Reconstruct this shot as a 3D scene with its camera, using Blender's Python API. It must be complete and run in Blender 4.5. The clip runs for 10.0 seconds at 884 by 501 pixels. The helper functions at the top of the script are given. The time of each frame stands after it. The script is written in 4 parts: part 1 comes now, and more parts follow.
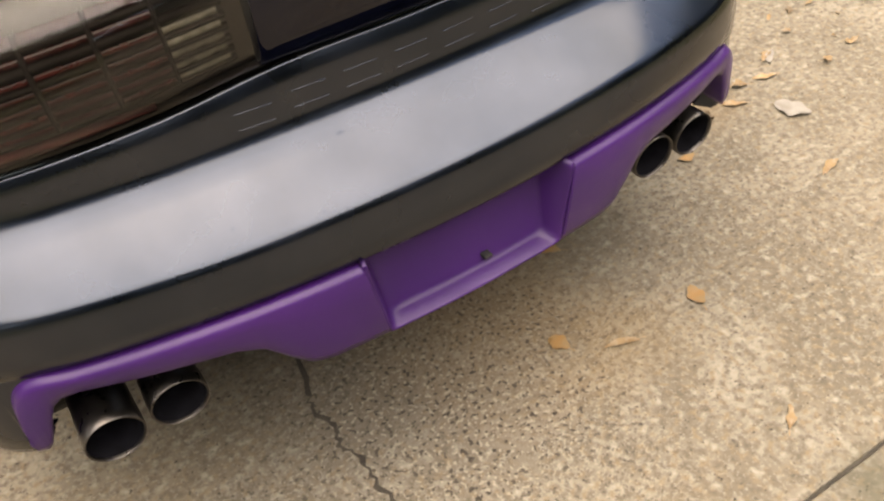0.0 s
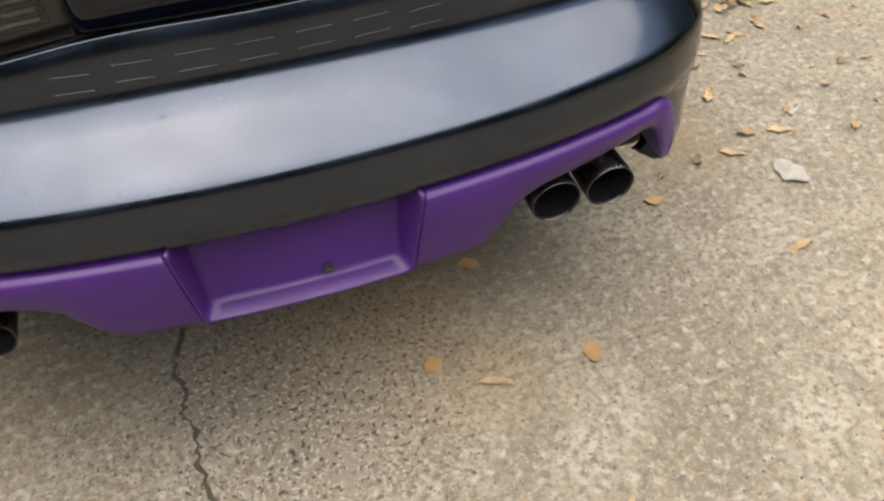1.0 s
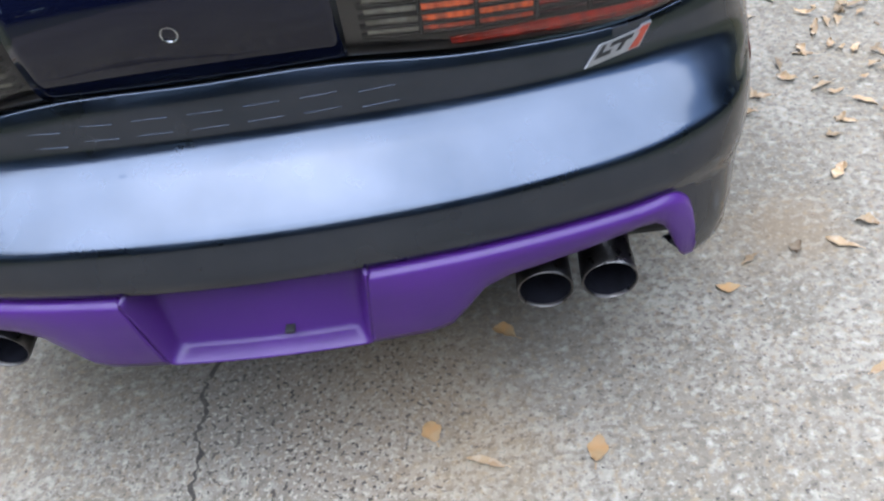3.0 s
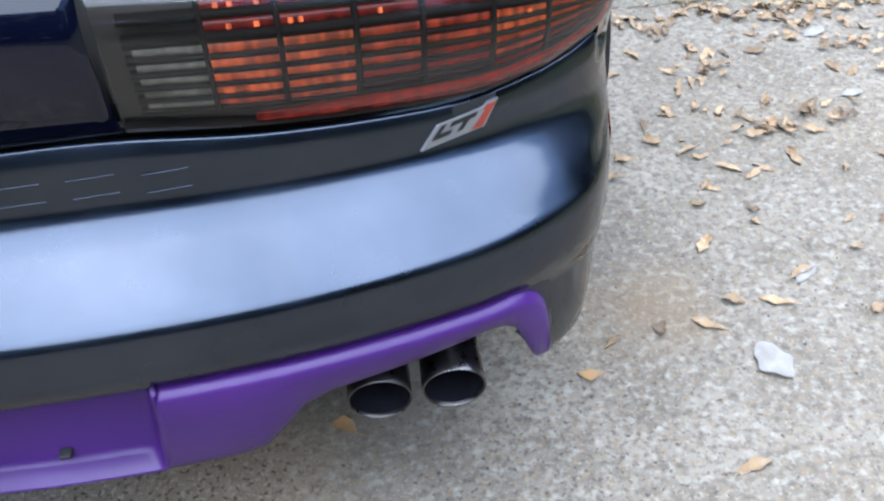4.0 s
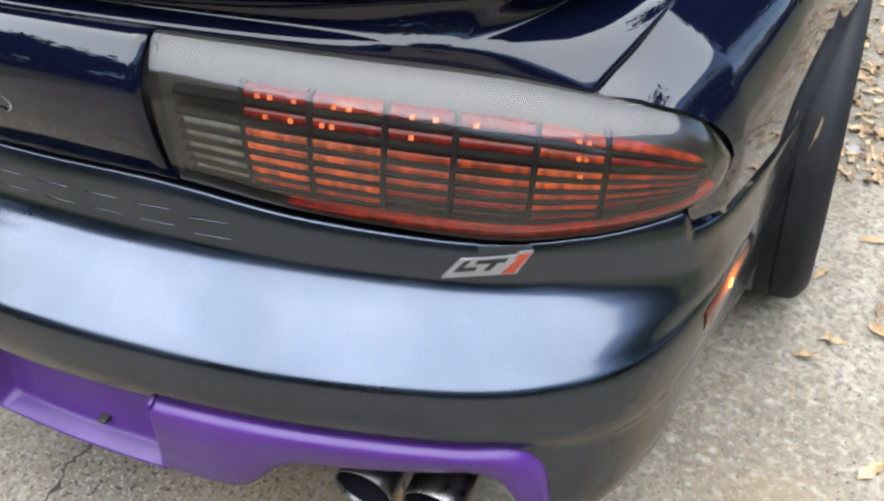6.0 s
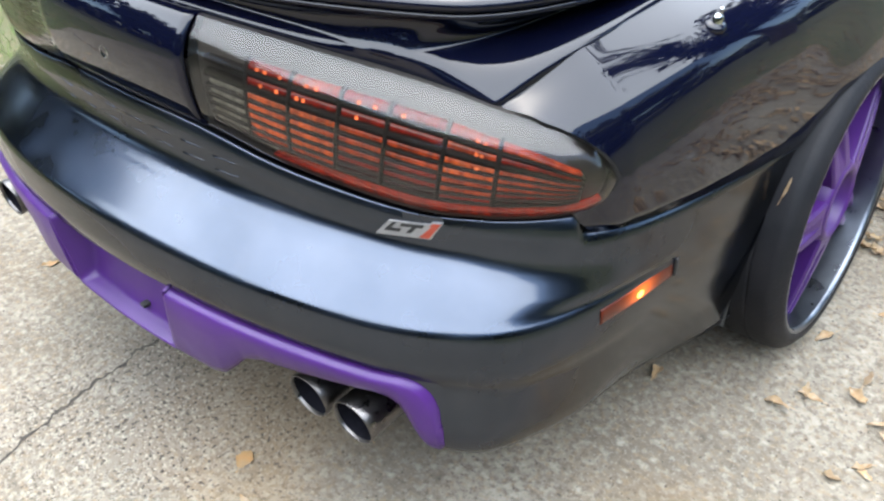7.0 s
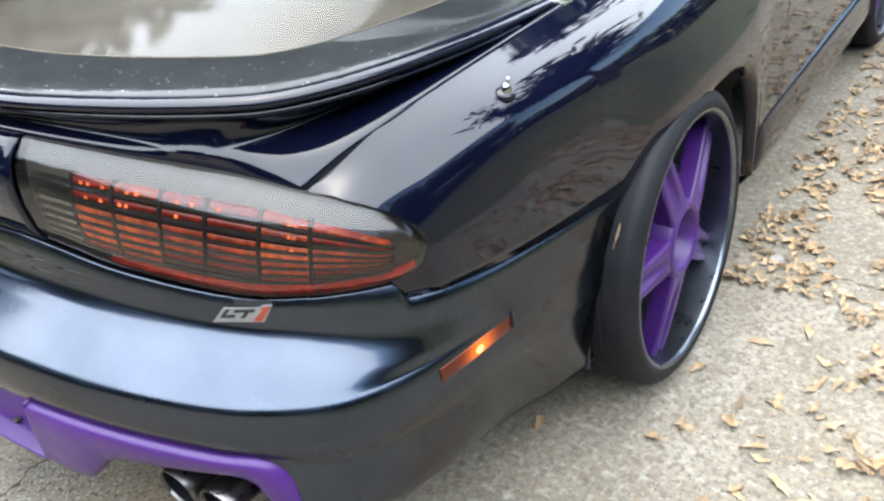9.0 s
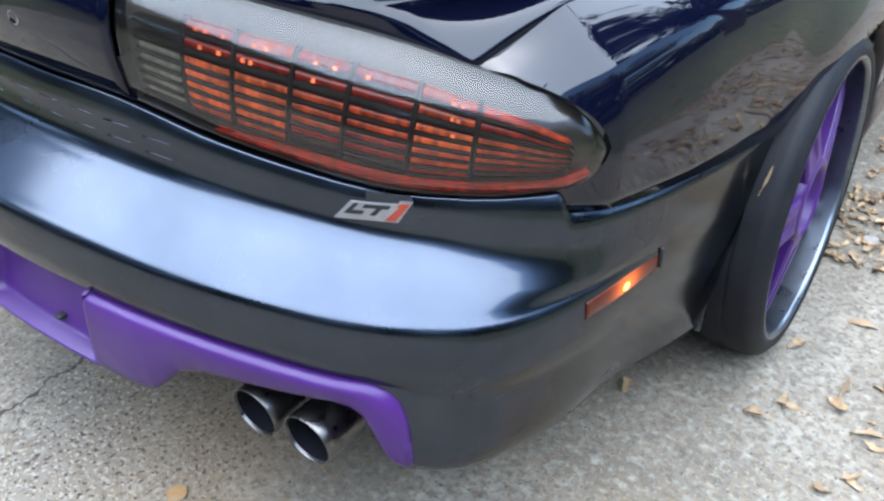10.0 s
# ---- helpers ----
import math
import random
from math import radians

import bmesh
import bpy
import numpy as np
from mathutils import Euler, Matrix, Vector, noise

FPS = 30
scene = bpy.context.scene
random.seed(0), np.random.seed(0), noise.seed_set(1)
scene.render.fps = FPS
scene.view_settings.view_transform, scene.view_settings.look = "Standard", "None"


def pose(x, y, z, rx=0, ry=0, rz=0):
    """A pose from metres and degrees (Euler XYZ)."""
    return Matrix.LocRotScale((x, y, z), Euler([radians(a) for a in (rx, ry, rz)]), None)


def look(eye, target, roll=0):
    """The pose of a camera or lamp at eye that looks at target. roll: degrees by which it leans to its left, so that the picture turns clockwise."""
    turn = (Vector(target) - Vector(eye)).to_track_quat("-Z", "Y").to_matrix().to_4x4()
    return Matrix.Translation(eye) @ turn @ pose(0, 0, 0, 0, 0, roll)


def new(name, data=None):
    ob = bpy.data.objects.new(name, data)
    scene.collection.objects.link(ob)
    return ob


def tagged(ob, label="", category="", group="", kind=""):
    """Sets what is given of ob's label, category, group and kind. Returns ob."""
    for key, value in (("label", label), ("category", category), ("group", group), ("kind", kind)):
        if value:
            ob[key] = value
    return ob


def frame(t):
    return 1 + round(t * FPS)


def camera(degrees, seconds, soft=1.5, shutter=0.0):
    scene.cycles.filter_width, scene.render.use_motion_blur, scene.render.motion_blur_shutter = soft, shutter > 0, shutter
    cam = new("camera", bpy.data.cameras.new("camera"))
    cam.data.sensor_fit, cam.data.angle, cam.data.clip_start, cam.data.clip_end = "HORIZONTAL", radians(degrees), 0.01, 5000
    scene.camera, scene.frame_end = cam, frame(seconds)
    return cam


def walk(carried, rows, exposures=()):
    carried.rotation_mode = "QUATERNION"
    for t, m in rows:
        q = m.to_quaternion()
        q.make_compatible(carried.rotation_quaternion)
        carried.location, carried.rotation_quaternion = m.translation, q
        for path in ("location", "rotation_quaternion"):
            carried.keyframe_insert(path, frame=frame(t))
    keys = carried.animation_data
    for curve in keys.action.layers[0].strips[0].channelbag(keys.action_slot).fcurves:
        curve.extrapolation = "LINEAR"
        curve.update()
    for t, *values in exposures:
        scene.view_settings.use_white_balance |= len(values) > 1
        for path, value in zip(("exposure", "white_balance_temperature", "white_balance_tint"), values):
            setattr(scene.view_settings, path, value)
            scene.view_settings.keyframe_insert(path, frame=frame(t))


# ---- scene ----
import functools
cam = camera(54.0, 10.0, soft=2.4)
PATH = [
    (0, (-0.518, -0.775, 1.367), (0.163, 0.54, 0.023), -8.0),
    (0.5, (-0.294, -0.894, 1.402), (0.033, 0.499, 0.005), -9.3),
    (1, (-0.065, -0.841, 1.38), (0.338, 0.508, -0.04), -2.3),
    (1.5, (0.103, -0.787, 1.403), (0.196, 0.666, 0.031), -6.5),
    (2, (0.275, -0.798, 1.399), (0.109, 0.696, 0.08), -8.3),
    (2.2, (0.296, -0.808, 1.408), (0.062, 0.638, 0.046), -11.0),
    (3.3, (0.461, -0.792, 1.397), (0.306, 0.646, 0.016), -11.5),
    (3.5, (0.467, -0.75, 1.361), (0.388, 0.667, -0.049), -8.7),
    (4, (0.511, -0.586, 1.333), (0.602, 0.882, -0.022), -4.1),
    (4.5, (0.594, -0.455, 1.333), (0.428, 1.027, -0.001), -8.1),
    (5, (0.677, -0.377, 1.305), (0.325, 1.009, -0.094), -7.9),
    (5.5, (0.792, -0.372, 1.338), (0.22, 0.979, -0.022), -7.7),
    (5.7, (0.832, -0.386, 1.359), (0.253, 1.015, 0.054), -5.1),
    (6.8, (1.253, -0.519, 1.482), (0.219, 0.699, 0.28), -2.2),
    (7, (1.367, -0.48, 1.492), (0.315, 0.726, 0.292), -1.8),
    (7.5, (1.53, -0.442, 1.53), (0.508, 0.882, 0.433), -4.3),
    (8, (1.57, -0.431, 1.514), (0.55, 0.87, 0.387), -5.3),
    (8.5, (1.592, -0.412, 1.51), (0.565, 0.913, 0.419), -6.7),
    (9, (1.585, -0.407, 1.516), (0.552, 0.941, 0.459), -6.7),
    (9.5, (1.446, -0.437, 1.451), (0.507, 0.843, 0.235), -3.4),
    (10, (1.264, -0.457, 1.325), (0.31, 0.902, 0.211), 0.8),
]
EXPOSURES = [(0, 1.57, 8840, 13), (0.5, 1.62, 8140, 9), (1, 1.43, 7440, 8), (1.5, 1.79, 6360, 3), (2, 1.94, 5860, 4), (3.5, 1.78, 5510, 9), (4, 1.80, 5410, 8), (4.5, 1.95, 5360, 3), (5, 2.02, 6060, 5), (5.5, 2.19, 6260, 6), (7, 2.21, 6160, 5), (7.5, 2.30, 5860, 2), (8, 2.33, 5710, 1), (8.5, 2.33, 5760, 1), (9, 2.28, 6160, 4), (9.5, 2.06, 6410, 6), (10, 2.18, 5510, 5)]
walk(cam, [(t, look(eye, target, roll)) for t, eye, target, roll in PATH], EXPOSURES)

# ---- world and light ----
world = bpy.data.worlds.new("world")
scene.world = world
world.use_nodes = True
wn = world.node_tree.nodes
sky = wn.new("ShaderNodeTexSky")
sky.sky_type, sky.sun_disc = "NISHITA", False
sky.sun_elevation, sky.sun_rotation = radians(80), radians(-65)
sky.air_density, sky.dust_density, sky.ozone_density = 1.0, 2.0, 1.0
wn["Background"].inputs["Strength"].default_value = 0.15
world.node_tree.links.new(sky.outputs[0], wn["Background"].inputs["Color"])
sun = new("sun", bpy.data.lights.new("sun", "SUN"))
sun.data.energy, sun.data.angle, sun.data.color = 4.35, radians(130), (1.0, 0.97, 0.94)
sun.matrix_world = look((-1.6, 0.75, 9.5), (0, 0, 0))


# ---- materials ----
def material(name, base, rough=0.5, metal=0.0, coat=0.0, var=None, scale=8.0, bump=0.0, bump_scale=60.0, second=None, second_scale=40.0,
             rough_var=0.0, emit=None, strength=0.0, per_object=0.0, coat_rough=0.04, per_island=0.0):
    """A principled surface whose colour drifts at two scales, with fine relief."""
    m = bpy.data.materials.new(name)
    m.use_nodes = True
    nt = m.node_tree
    n, l = nt.nodes, nt.links
    b = n["Principled BSDF"]
    b.inputs["Base Color"].default_value = (*base, 1)
    b.inputs["Roughness"].default_value, b.inputs["Metallic"].default_value = rough, metal
    b.inputs["Coat Weight"].default_value, b.inputs["Coat Roughness"].default_value, b.inputs["Coat IOR"].default_value = coat, coat_rough, 1.40
    geo = n.new("ShaderNodeTexCoord")
    colour = None

    def noise_at(sc, detail=6.0):
        t = n.new("ShaderNodeTexNoise")
        t.inputs["Scale"].default_value, t.inputs["Detail"].default_value = sc, detail
        l.new(geo.outputs["Object"], t.inputs["Vector"])
        return t

    def ramp(src, lo=0.35, hi=0.65):
        r = n.new("ShaderNodeMapRange")
        r.inputs["From Min"].default_value, r.inputs["From Max"].default_value = lo, hi
        l.new(src, r.inputs["Value"])
        return r.outputs[0]

    def mix(fac, a, bcol):
        x = n.new("ShaderNodeMix")
        x.data_type = "RGBA"
        if isinstance(fac, float):
            x.inputs["Factor"].default_value = fac
        else:
            l.new(fac, x.inputs["Factor"])
        for sock, val in ((x.inputs[6], a), (x.inputs[7], bcol)):
            if isinstance(val, tuple):
                sock.default_value = (*val, 1)
            else:
                l.new(val, sock)
        return x.outputs[2]

    if var:
        colour = mix(ramp(noise_at(scale).outputs["Fac"]), base, var)
    if second:
        colour = mix(ramp(noise_at(second_scale).outputs["Fac"], 0.5, 0.7), colour or base, second)
    if per_object:
        info = n.new("ShaderNodeObjectInfo")
        h = n.new("ShaderNodeHueSaturation")
        r = n.new("ShaderNodeMapRange")
        r.inputs["To Min"].default_value, r.inputs["To Max"].default_value = 1 - per_object, 1 + per_object
        l.new(info.outputs["Random"], r.inputs["Value"])
        l.new(r.outputs[0], h.inputs["Value"])
        if colour:
            l.new(colour, h.inputs["Color"])
        else:
            h.inputs["Color"].default_value = (*base, 1)
        colour = h.outputs[0]
    if per_island:
        g, h, r = n.new("ShaderNodeNewGeometry"), n.new("ShaderNodeHueSaturation"), n.new("ShaderNodeMapRange")
        r.inputs["To Min"].default_value, r.inputs["To Max"].default_value = 1 - per_island, 1 + per_island * 0.6
        l.new(g.outputs["Random Per Island"], r.inputs["Value"])
        l.new(r.outputs[0], h.inputs["Value"])
        l.new(colour, h.inputs["Color"])
        colour = h.outputs[0]
    if colour:
        l.new(colour, b.inputs["Base Color"])
    if rough_var:
        r = n.new("ShaderNodeMapRange")
        r.inputs["From Min"].default_value, r.inputs["From Max"].default_value = 0.3, 0.7
        r.inputs["To Min"].default_value, r.inputs["To Max"].default_value = rough - rough_var, rough + rough_var
        l.new(noise_at(scale * 1.7).outputs["Fac"], r.inputs["Value"])
        l.new(r.outputs[0], b.inputs["Roughness"])
    if bump:
        k = n.new("ShaderNodeBump")
        k.inputs["Strength"].default_value, k.inputs["Distance"].default_value = bump, 0.004
        l.new(noise_at(bump_scale).outputs["Fac"], k.inputs["Height"])
        l.new(k.outputs[0], b.inputs["Normal"])
    if emit:
        e = n.new("ShaderNodeTexNoise")
        e.inputs["Scale"].default_value = 45.0
        ribs = n.new("ShaderNodeMapping")
        ribs.inputs["Scale"].default_value = (2.6, 0.5, 0.5)
        l.new(geo.outputs["Object"], ribs.inputs["Vector"])
        l.new(ribs.outputs[0], e.inputs["Vector"])
        r = n.new("ShaderNodeMapRange")
        r.inputs["From Min"].default_value, r.inputs["From Max"].default_value = 0.40, 0.78
        r.inputs["To Min"].default_value, r.inputs["To Max"].default_value = strength * 0.5, strength * 4.0
        l.new(e.outputs["Fac"], r.inputs["Value"])
        l.new(r.outputs[0], b.inputs["Emission Strength"])
        b.inputs["Emission Color"].default_value = (*emit, 1)
    return m


def clear(name, tint, haze=0.0, haze_colour=(0.4, 0.4, 0.4), rough=0.04, gloss=1.6):
    """A thin see-through sheet: tinted, glossy by Fresnel, with a film of dust."""
    m = bpy.data.materials.new(name)
    m.use_nodes = True
    nt = m.node_tree
    n, l = nt.nodes, nt.links
    n.remove(n["Principled BSDF"])
    tr, gl, df = n.new("ShaderNodeBsdfTransparent"), n.new("ShaderNodeBsdfGlossy"), n.new("ShaderNodeBsdfDiffuse")
    tr.inputs["Color"].default_value, df.inputs["Color"].default_value = (*tint, 1), (*haze_colour, 1)
    gl.inputs["Roughness"].default_value = rough
    fr, m1, m2 = n.new("ShaderNodeFresnel"), n.new("ShaderNodeMixShader"), n.new("ShaderNodeMixShader")
    fr.inputs["IOR"].default_value = gloss
    tc, no, mr = n.new("ShaderNodeTexCoord"), n.new("ShaderNodeTexNoise"), n.new("ShaderNodeMapRange")
    no.inputs["Scale"].default_value, no.inputs["Detail"].default_value = 14.0, 8.0
    mr.inputs["From Min"].default_value, mr.inputs["From Max"].default_value = 0.3, 0.7
    mr.inputs["To Min"].default_value, mr.inputs["To Max"].default_value = haze * 0.4, haze * 1.6
    l.new(tc.outputs["Object"], no.inputs["Vector"])
    l.new(no.outputs["Fac"], mr.inputs["Value"])
    fac = mr.outputs[0]
    l.new(fac, m1.inputs[0])
    l.new(tr.outputs[0], m1.inputs[1])
    l.new(df.outputs[0], m1.inputs[2])
    l.new(fr.outputs[0], m2.inputs[0])
    l.new(m1.outputs[0], m2.inputs[1])
    l.new(gl.outputs[0], m2.inputs[2])
    l.new(m2.outputs[0], n["Material Output"].inputs["Surface"])
    return m


def concrete(name, base, dark, pale, stain):
    """Weathered exposed-aggregate concrete: broad stains, sandy grain, dark pits and pale stones."""
    m = material(name, base, 0.9, var=dark, scale=2.2, bump=0.0)
    nt = m.node_tree
    n, l = nt.nodes, nt.links
    b = n["Principled BSDF"]
    tc = [k for k in n if k.bl_idname == "ShaderNodeTexCoord"][0]
    first = b.inputs["Base Color"].links[0].from_socket

    def layer(colour, tint, sc, lo, hi, kind="ShaderNodeTexNoise"):
        t, r, x = n.new(kind), n.new("ShaderNodeMapRange"), n.new("ShaderNodeMix")
        t.inputs["Scale"].default_value = sc
        if kind == "ShaderNodeTexNoise":
            t.inputs["Detail"].default_value = 5.0
        r.inputs["From Min"].default_value, r.inputs["From Max"].default_value = lo, hi
        x.data_type = "RGBA"
        l.new(tc.outputs["Object"], t.inputs["Vector"])
        l.new(t.outputs[0], r.inputs["Value"])
        l.new(r.outputs[0], x.inputs["Factor"])
        l.new(colour, x.inputs[6])
        x.inputs[7].default_value = (*tint, 1)
        return x.outputs[2], r.outputs[0]

    c, _ = layer(first, stain, 1.3, 0.55, 0.75)
    c, _ = layer(c, pale, 3.2, 0.50, 0.80)
    c, _ = layer(c, dark, 9.0, 0.44, 0.74)
    c, _ = layer(c, pale, 42.0, 0.50, 0.70)
    c, _ = layer(c, stain, 65.0, 0.50, 0.64)
    c, _ = layer(c, tuple(k * 0.7 for k in dark), 36.0, 0.56, 0.72)
    c, _ = layer(c, tuple(k * 0.85 for k in dark), 60.0, 0.48, 0.68)
    c, _ = layer(c, pale, 130.0, 0.56, 0.78)
    c, pit = layer(c, (0.03, 0.025, 0.02), 95.0, 0.62, 0.70)
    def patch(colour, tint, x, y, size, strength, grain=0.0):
        # a ragged spot of another tint on the slab; some are old stains
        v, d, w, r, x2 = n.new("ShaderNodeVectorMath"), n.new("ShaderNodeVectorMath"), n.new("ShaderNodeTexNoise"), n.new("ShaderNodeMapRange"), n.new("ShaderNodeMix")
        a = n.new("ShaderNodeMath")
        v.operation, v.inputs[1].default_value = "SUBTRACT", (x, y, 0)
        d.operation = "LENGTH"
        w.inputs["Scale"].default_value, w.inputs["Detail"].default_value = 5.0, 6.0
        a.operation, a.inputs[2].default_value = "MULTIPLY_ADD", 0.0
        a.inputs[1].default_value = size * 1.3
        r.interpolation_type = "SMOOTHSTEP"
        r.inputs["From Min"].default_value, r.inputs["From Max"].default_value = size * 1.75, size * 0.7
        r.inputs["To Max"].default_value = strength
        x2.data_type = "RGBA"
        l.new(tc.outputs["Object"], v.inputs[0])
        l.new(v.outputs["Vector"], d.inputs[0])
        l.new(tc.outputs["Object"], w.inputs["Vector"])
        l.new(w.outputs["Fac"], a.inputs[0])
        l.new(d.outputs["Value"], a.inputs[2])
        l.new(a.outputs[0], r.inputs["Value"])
        spot_mask = r.outputs[0]
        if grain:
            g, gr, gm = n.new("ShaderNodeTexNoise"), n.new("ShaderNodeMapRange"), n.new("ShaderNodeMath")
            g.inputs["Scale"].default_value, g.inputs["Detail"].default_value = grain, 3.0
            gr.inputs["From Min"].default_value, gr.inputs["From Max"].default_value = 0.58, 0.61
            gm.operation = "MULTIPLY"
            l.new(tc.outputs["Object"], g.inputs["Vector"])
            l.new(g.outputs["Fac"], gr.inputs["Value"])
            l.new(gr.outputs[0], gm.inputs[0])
            l.new(spot_mask, gm.inputs[1])
            spot_mask = gm.outputs[0]
        l.new(spot_mask, x2.inputs["Factor"])
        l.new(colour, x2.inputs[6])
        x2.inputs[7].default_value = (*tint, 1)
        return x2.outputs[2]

    c = patch(c, (0.149, 0.102, 0.0533), 1.00, 0.60, 0.17, 0.45)
    # broad dark tint on the slab below the rear bumper
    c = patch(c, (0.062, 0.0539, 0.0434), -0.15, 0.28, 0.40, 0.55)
    c = patch(c, (0.174, 0.121, 0.0583), 0.30, 0.10, 0.20, 0.35)
    c = patch(c, (0.0539, 0.0539, 0.0353), 0.45, -0.42, 0.11, 0.6)
    # smaller dark tint, then a tan one, below the rear bumper
    c = patch(c, (0.0831, 0.0725, 0.0583), 0.45, 0.42, 0.22, 0.35)
    c = patch(c, (0.155, 0.105, 0.055), 0.15, 0.33, 0.34, 0.45)
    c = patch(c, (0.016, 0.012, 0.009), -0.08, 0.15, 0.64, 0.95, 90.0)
    c = patch(c, (0.27, 0.245, 0.20), -0.10, 0.07, 0.60, 0.62, 110.0)
    c = patch(c, (0.0527, 0.0434, 0.0341), 0.75, 0.25, 0.45, 0.6, 95.0)
    l.new(c, b.inputs["Base Color"])
    k = n.new("ShaderNodeBump")
    k.inputs["Strength"].default_value, k.inputs["Distance"].default_value = 0.6, 0.003
    k.invert = True
    l.new(pit, k.inputs["Height"])
    l.new(k.outputs[0], b.inputs["Normal"])
    return m


PAINT = material("dark_blue_paint", (0.0013, 0.0018, 0.0068), 0.35, 0.0, 1.0, var=(0.0017, 0.0022, 0.0080), scale=3.0, rough_var=0.03, bump=0.007, bump_scale=9.0)
BUMPER = material("bumper_paint", (0.018, 0.027, 0.046), 0.32, 1.0, 1.0, var=(0.032, 0.041, 0.062), scale=5.0, rough_var=0.10, bump=0.06, bump_scale=10.0, coat_rough=0.14)
BUMPER.node_tree.nodes["Principled BSDF"].inputs["Specular Tint"].default_value = (0.12, 0.12, 0.16, 1)
BUMPER.node_tree.nodes["Principled BSDF"].inputs["Coat IOR"].default_value = 1.46


def dull_spots(m, scale, lo, hi):
    """Dried drops and dirt that dull the clear coat in small spots."""
    n, l = m.node_tree.nodes, m.node_tree.links
    b = n["Principled BSDF"]
    tc = [k for k in n if k.bl_idname == "ShaderNodeTexCoord"][0]
    t, r = n.new("ShaderNodeTexNoise"), n.new("ShaderNodeMapRange")
    t.inputs["Scale"].default_value, t.inputs["Detail"].default_value = scale, 2.0
    r.inputs["From Min"].default_value, r.inputs["From Max"].default_value = lo, hi
    r.inputs["To Min"].default_value, r.inputs["To Max"].default_value = 1.0, 0.35
    l.new(tc.outputs["Object"], t.inputs["Vector"])
    l.new(t.outputs["Fac"], r.inputs["Value"])
    l.new(r.outputs[0], b.inputs["Coat Weight"])


dull_spots(BUMPER, 60.0, 0.72, 0.80)
PAINT.node_tree.nodes["Principled BSDF"].inputs["Coat IOR"].default_value = 1.44
PAINT.node_tree.nodes["Principled BSDF"].inputs["Specular IOR Level"].default_value = 0.0
PURPLE = material("purple_coating", (0.04154, 0.00899, 0.1029), 0.42, 0.0, 0.2, var=(0.03286, 0.00713, 0.08556), scale=6.0, rough_var=0.08, bump=0.08, bump_scale=220.0, coat_rough=0.3)
PURPLE.node_tree.nodes["Principled BSDF"].inputs["Specular IOR Level"].default_value = 0.3
RUBBER = material("tyre_rubber", (0.005, 0.0055, 0.0075), 0.6, var=(0.009, 0.009, 0.011), scale=14.0, bump=0.25, bump_scale=120.0)
RUBBER.node_tree.nodes["Principled BSDF"].inputs["Specular IOR Level"].default_value = 0.2
BLACK = material("black_plastic", (0.008, 0.008, 0.009), 0.6, var=(0.013, 0.013, 0.013), scale=20.0)
UNDER = material("underbody_black", (0.010, 0.010, 0.010), 0.9, var=(0.02, 0.018, 0.015), scale=9.0)
STEEL = material("exhaust_steel", (0.16, 0.15, 0.145), 0.32, 1.0, var=(0.10, 0.095, 0.095), scale=30.0, rough_var=0.08)
SOOT = material("soot", (0.003, 0.003, 0.0045), 0.95, var=(0.006, 0.006, 0.009), scale=40.0)
SOOT.node_tree.nodes["Principled BSDF"].inputs["Specular IOR Level"].default_value = 0.1
BARREL = material("rim_barrel_metal", (0.17, 0.19, 0.22), 0.30, 1.0, var=(0.13, 0.145, 0.17), scale=12.0, rough_var=0.05)
CHROME = material("chrome", (0.45, 0.455, 0.47), 0.15, 1.0, rough_var=0.04)
BADGE_SILVER = material("badge_silver", (0.2883, 0.2929, 0.2976), 0.28, 0.6, 0.4, var=(0.2325, 0.2325, 0.2418), scale=40.0)
BADGE_RED = material("badge_red", (0.2557, 0.03255, 0.01395), 0.35, 0.0, 0.4, var=(0.2232, 0.0279, 0.01395), scale=60.0)
CELL_OFF = material("lamp_red_off", (0.0372, 0.002976, 0.002604), 0.25, var=(0.01488, 0.00186, 0.00186), scale=60.0, per_object=0.3)
CELL_RED = material("lamp_red", (0.07595, 0.00434, 0.003038), 0.25, emit=(1.0, 0.07, 0.03), strength=0.0155, var=(0.04774, 0.002604, 0.00217), scale=60.0, per_object=0.25)
CELL_WARM = material("lamp_warm_red", (0.09114, 0.01627, 0.007595), 0.25, emit=(1.0, 0.13, 0.03), strength=0.035, var=(0.0651, 0.00434, 0.00217), scale=60.0, per_object=0.25)
CELL_LIT = material("lamp_lit_orange", (0.129, 0.0248, 0.00992), 0.25, emit=(1.0, 0.17, 0.035), strength=0.066, var=(0.08928, 0.00744, 0.002976), scale=60.0, per_object=0.25)
GRID = material("lamp_grid", (0.006, 0.0045, 0.004), 0.7, var=(0.012, 0.009, 0.008), scale=30.0)
GRID.node_tree.nodes["Principled BSDF"].inputs["Specular IOR Level"].default_value = 0.15
CELL_CLEAR = material("lamp_clear", (0.2604, 0.253, 0.2158), 0.18, 0.2, var=(0.1414, 0.1339, 0.1079), scale=70.0, per_object=0.35)
# the strip's red brightness is added as emission; the dim copy has none
REFLECTOR = material("lamp_reflector_glow", (0.0744, 0.002232, 0.00186), 0.22, 0.0, 0.6, var=(0.093, 0.00558, 0.00279), scale=25.0, emit=(1.0, 0.08, 0.03), strength=0.020)
REFLECTOR_OFF = material("lamp_reflector_dim", (0.0372, 0.00372, 0.00372), 0.3, 0.0, 0.3, var=(0.0186, 0.00248, 0.00248), scale=25.0)
LAMP_BACK = material("lamp_back", (0.014, 0.012, 0.011), 0.45, var=(0.026, 0.023, 0.020), scale=12.0)
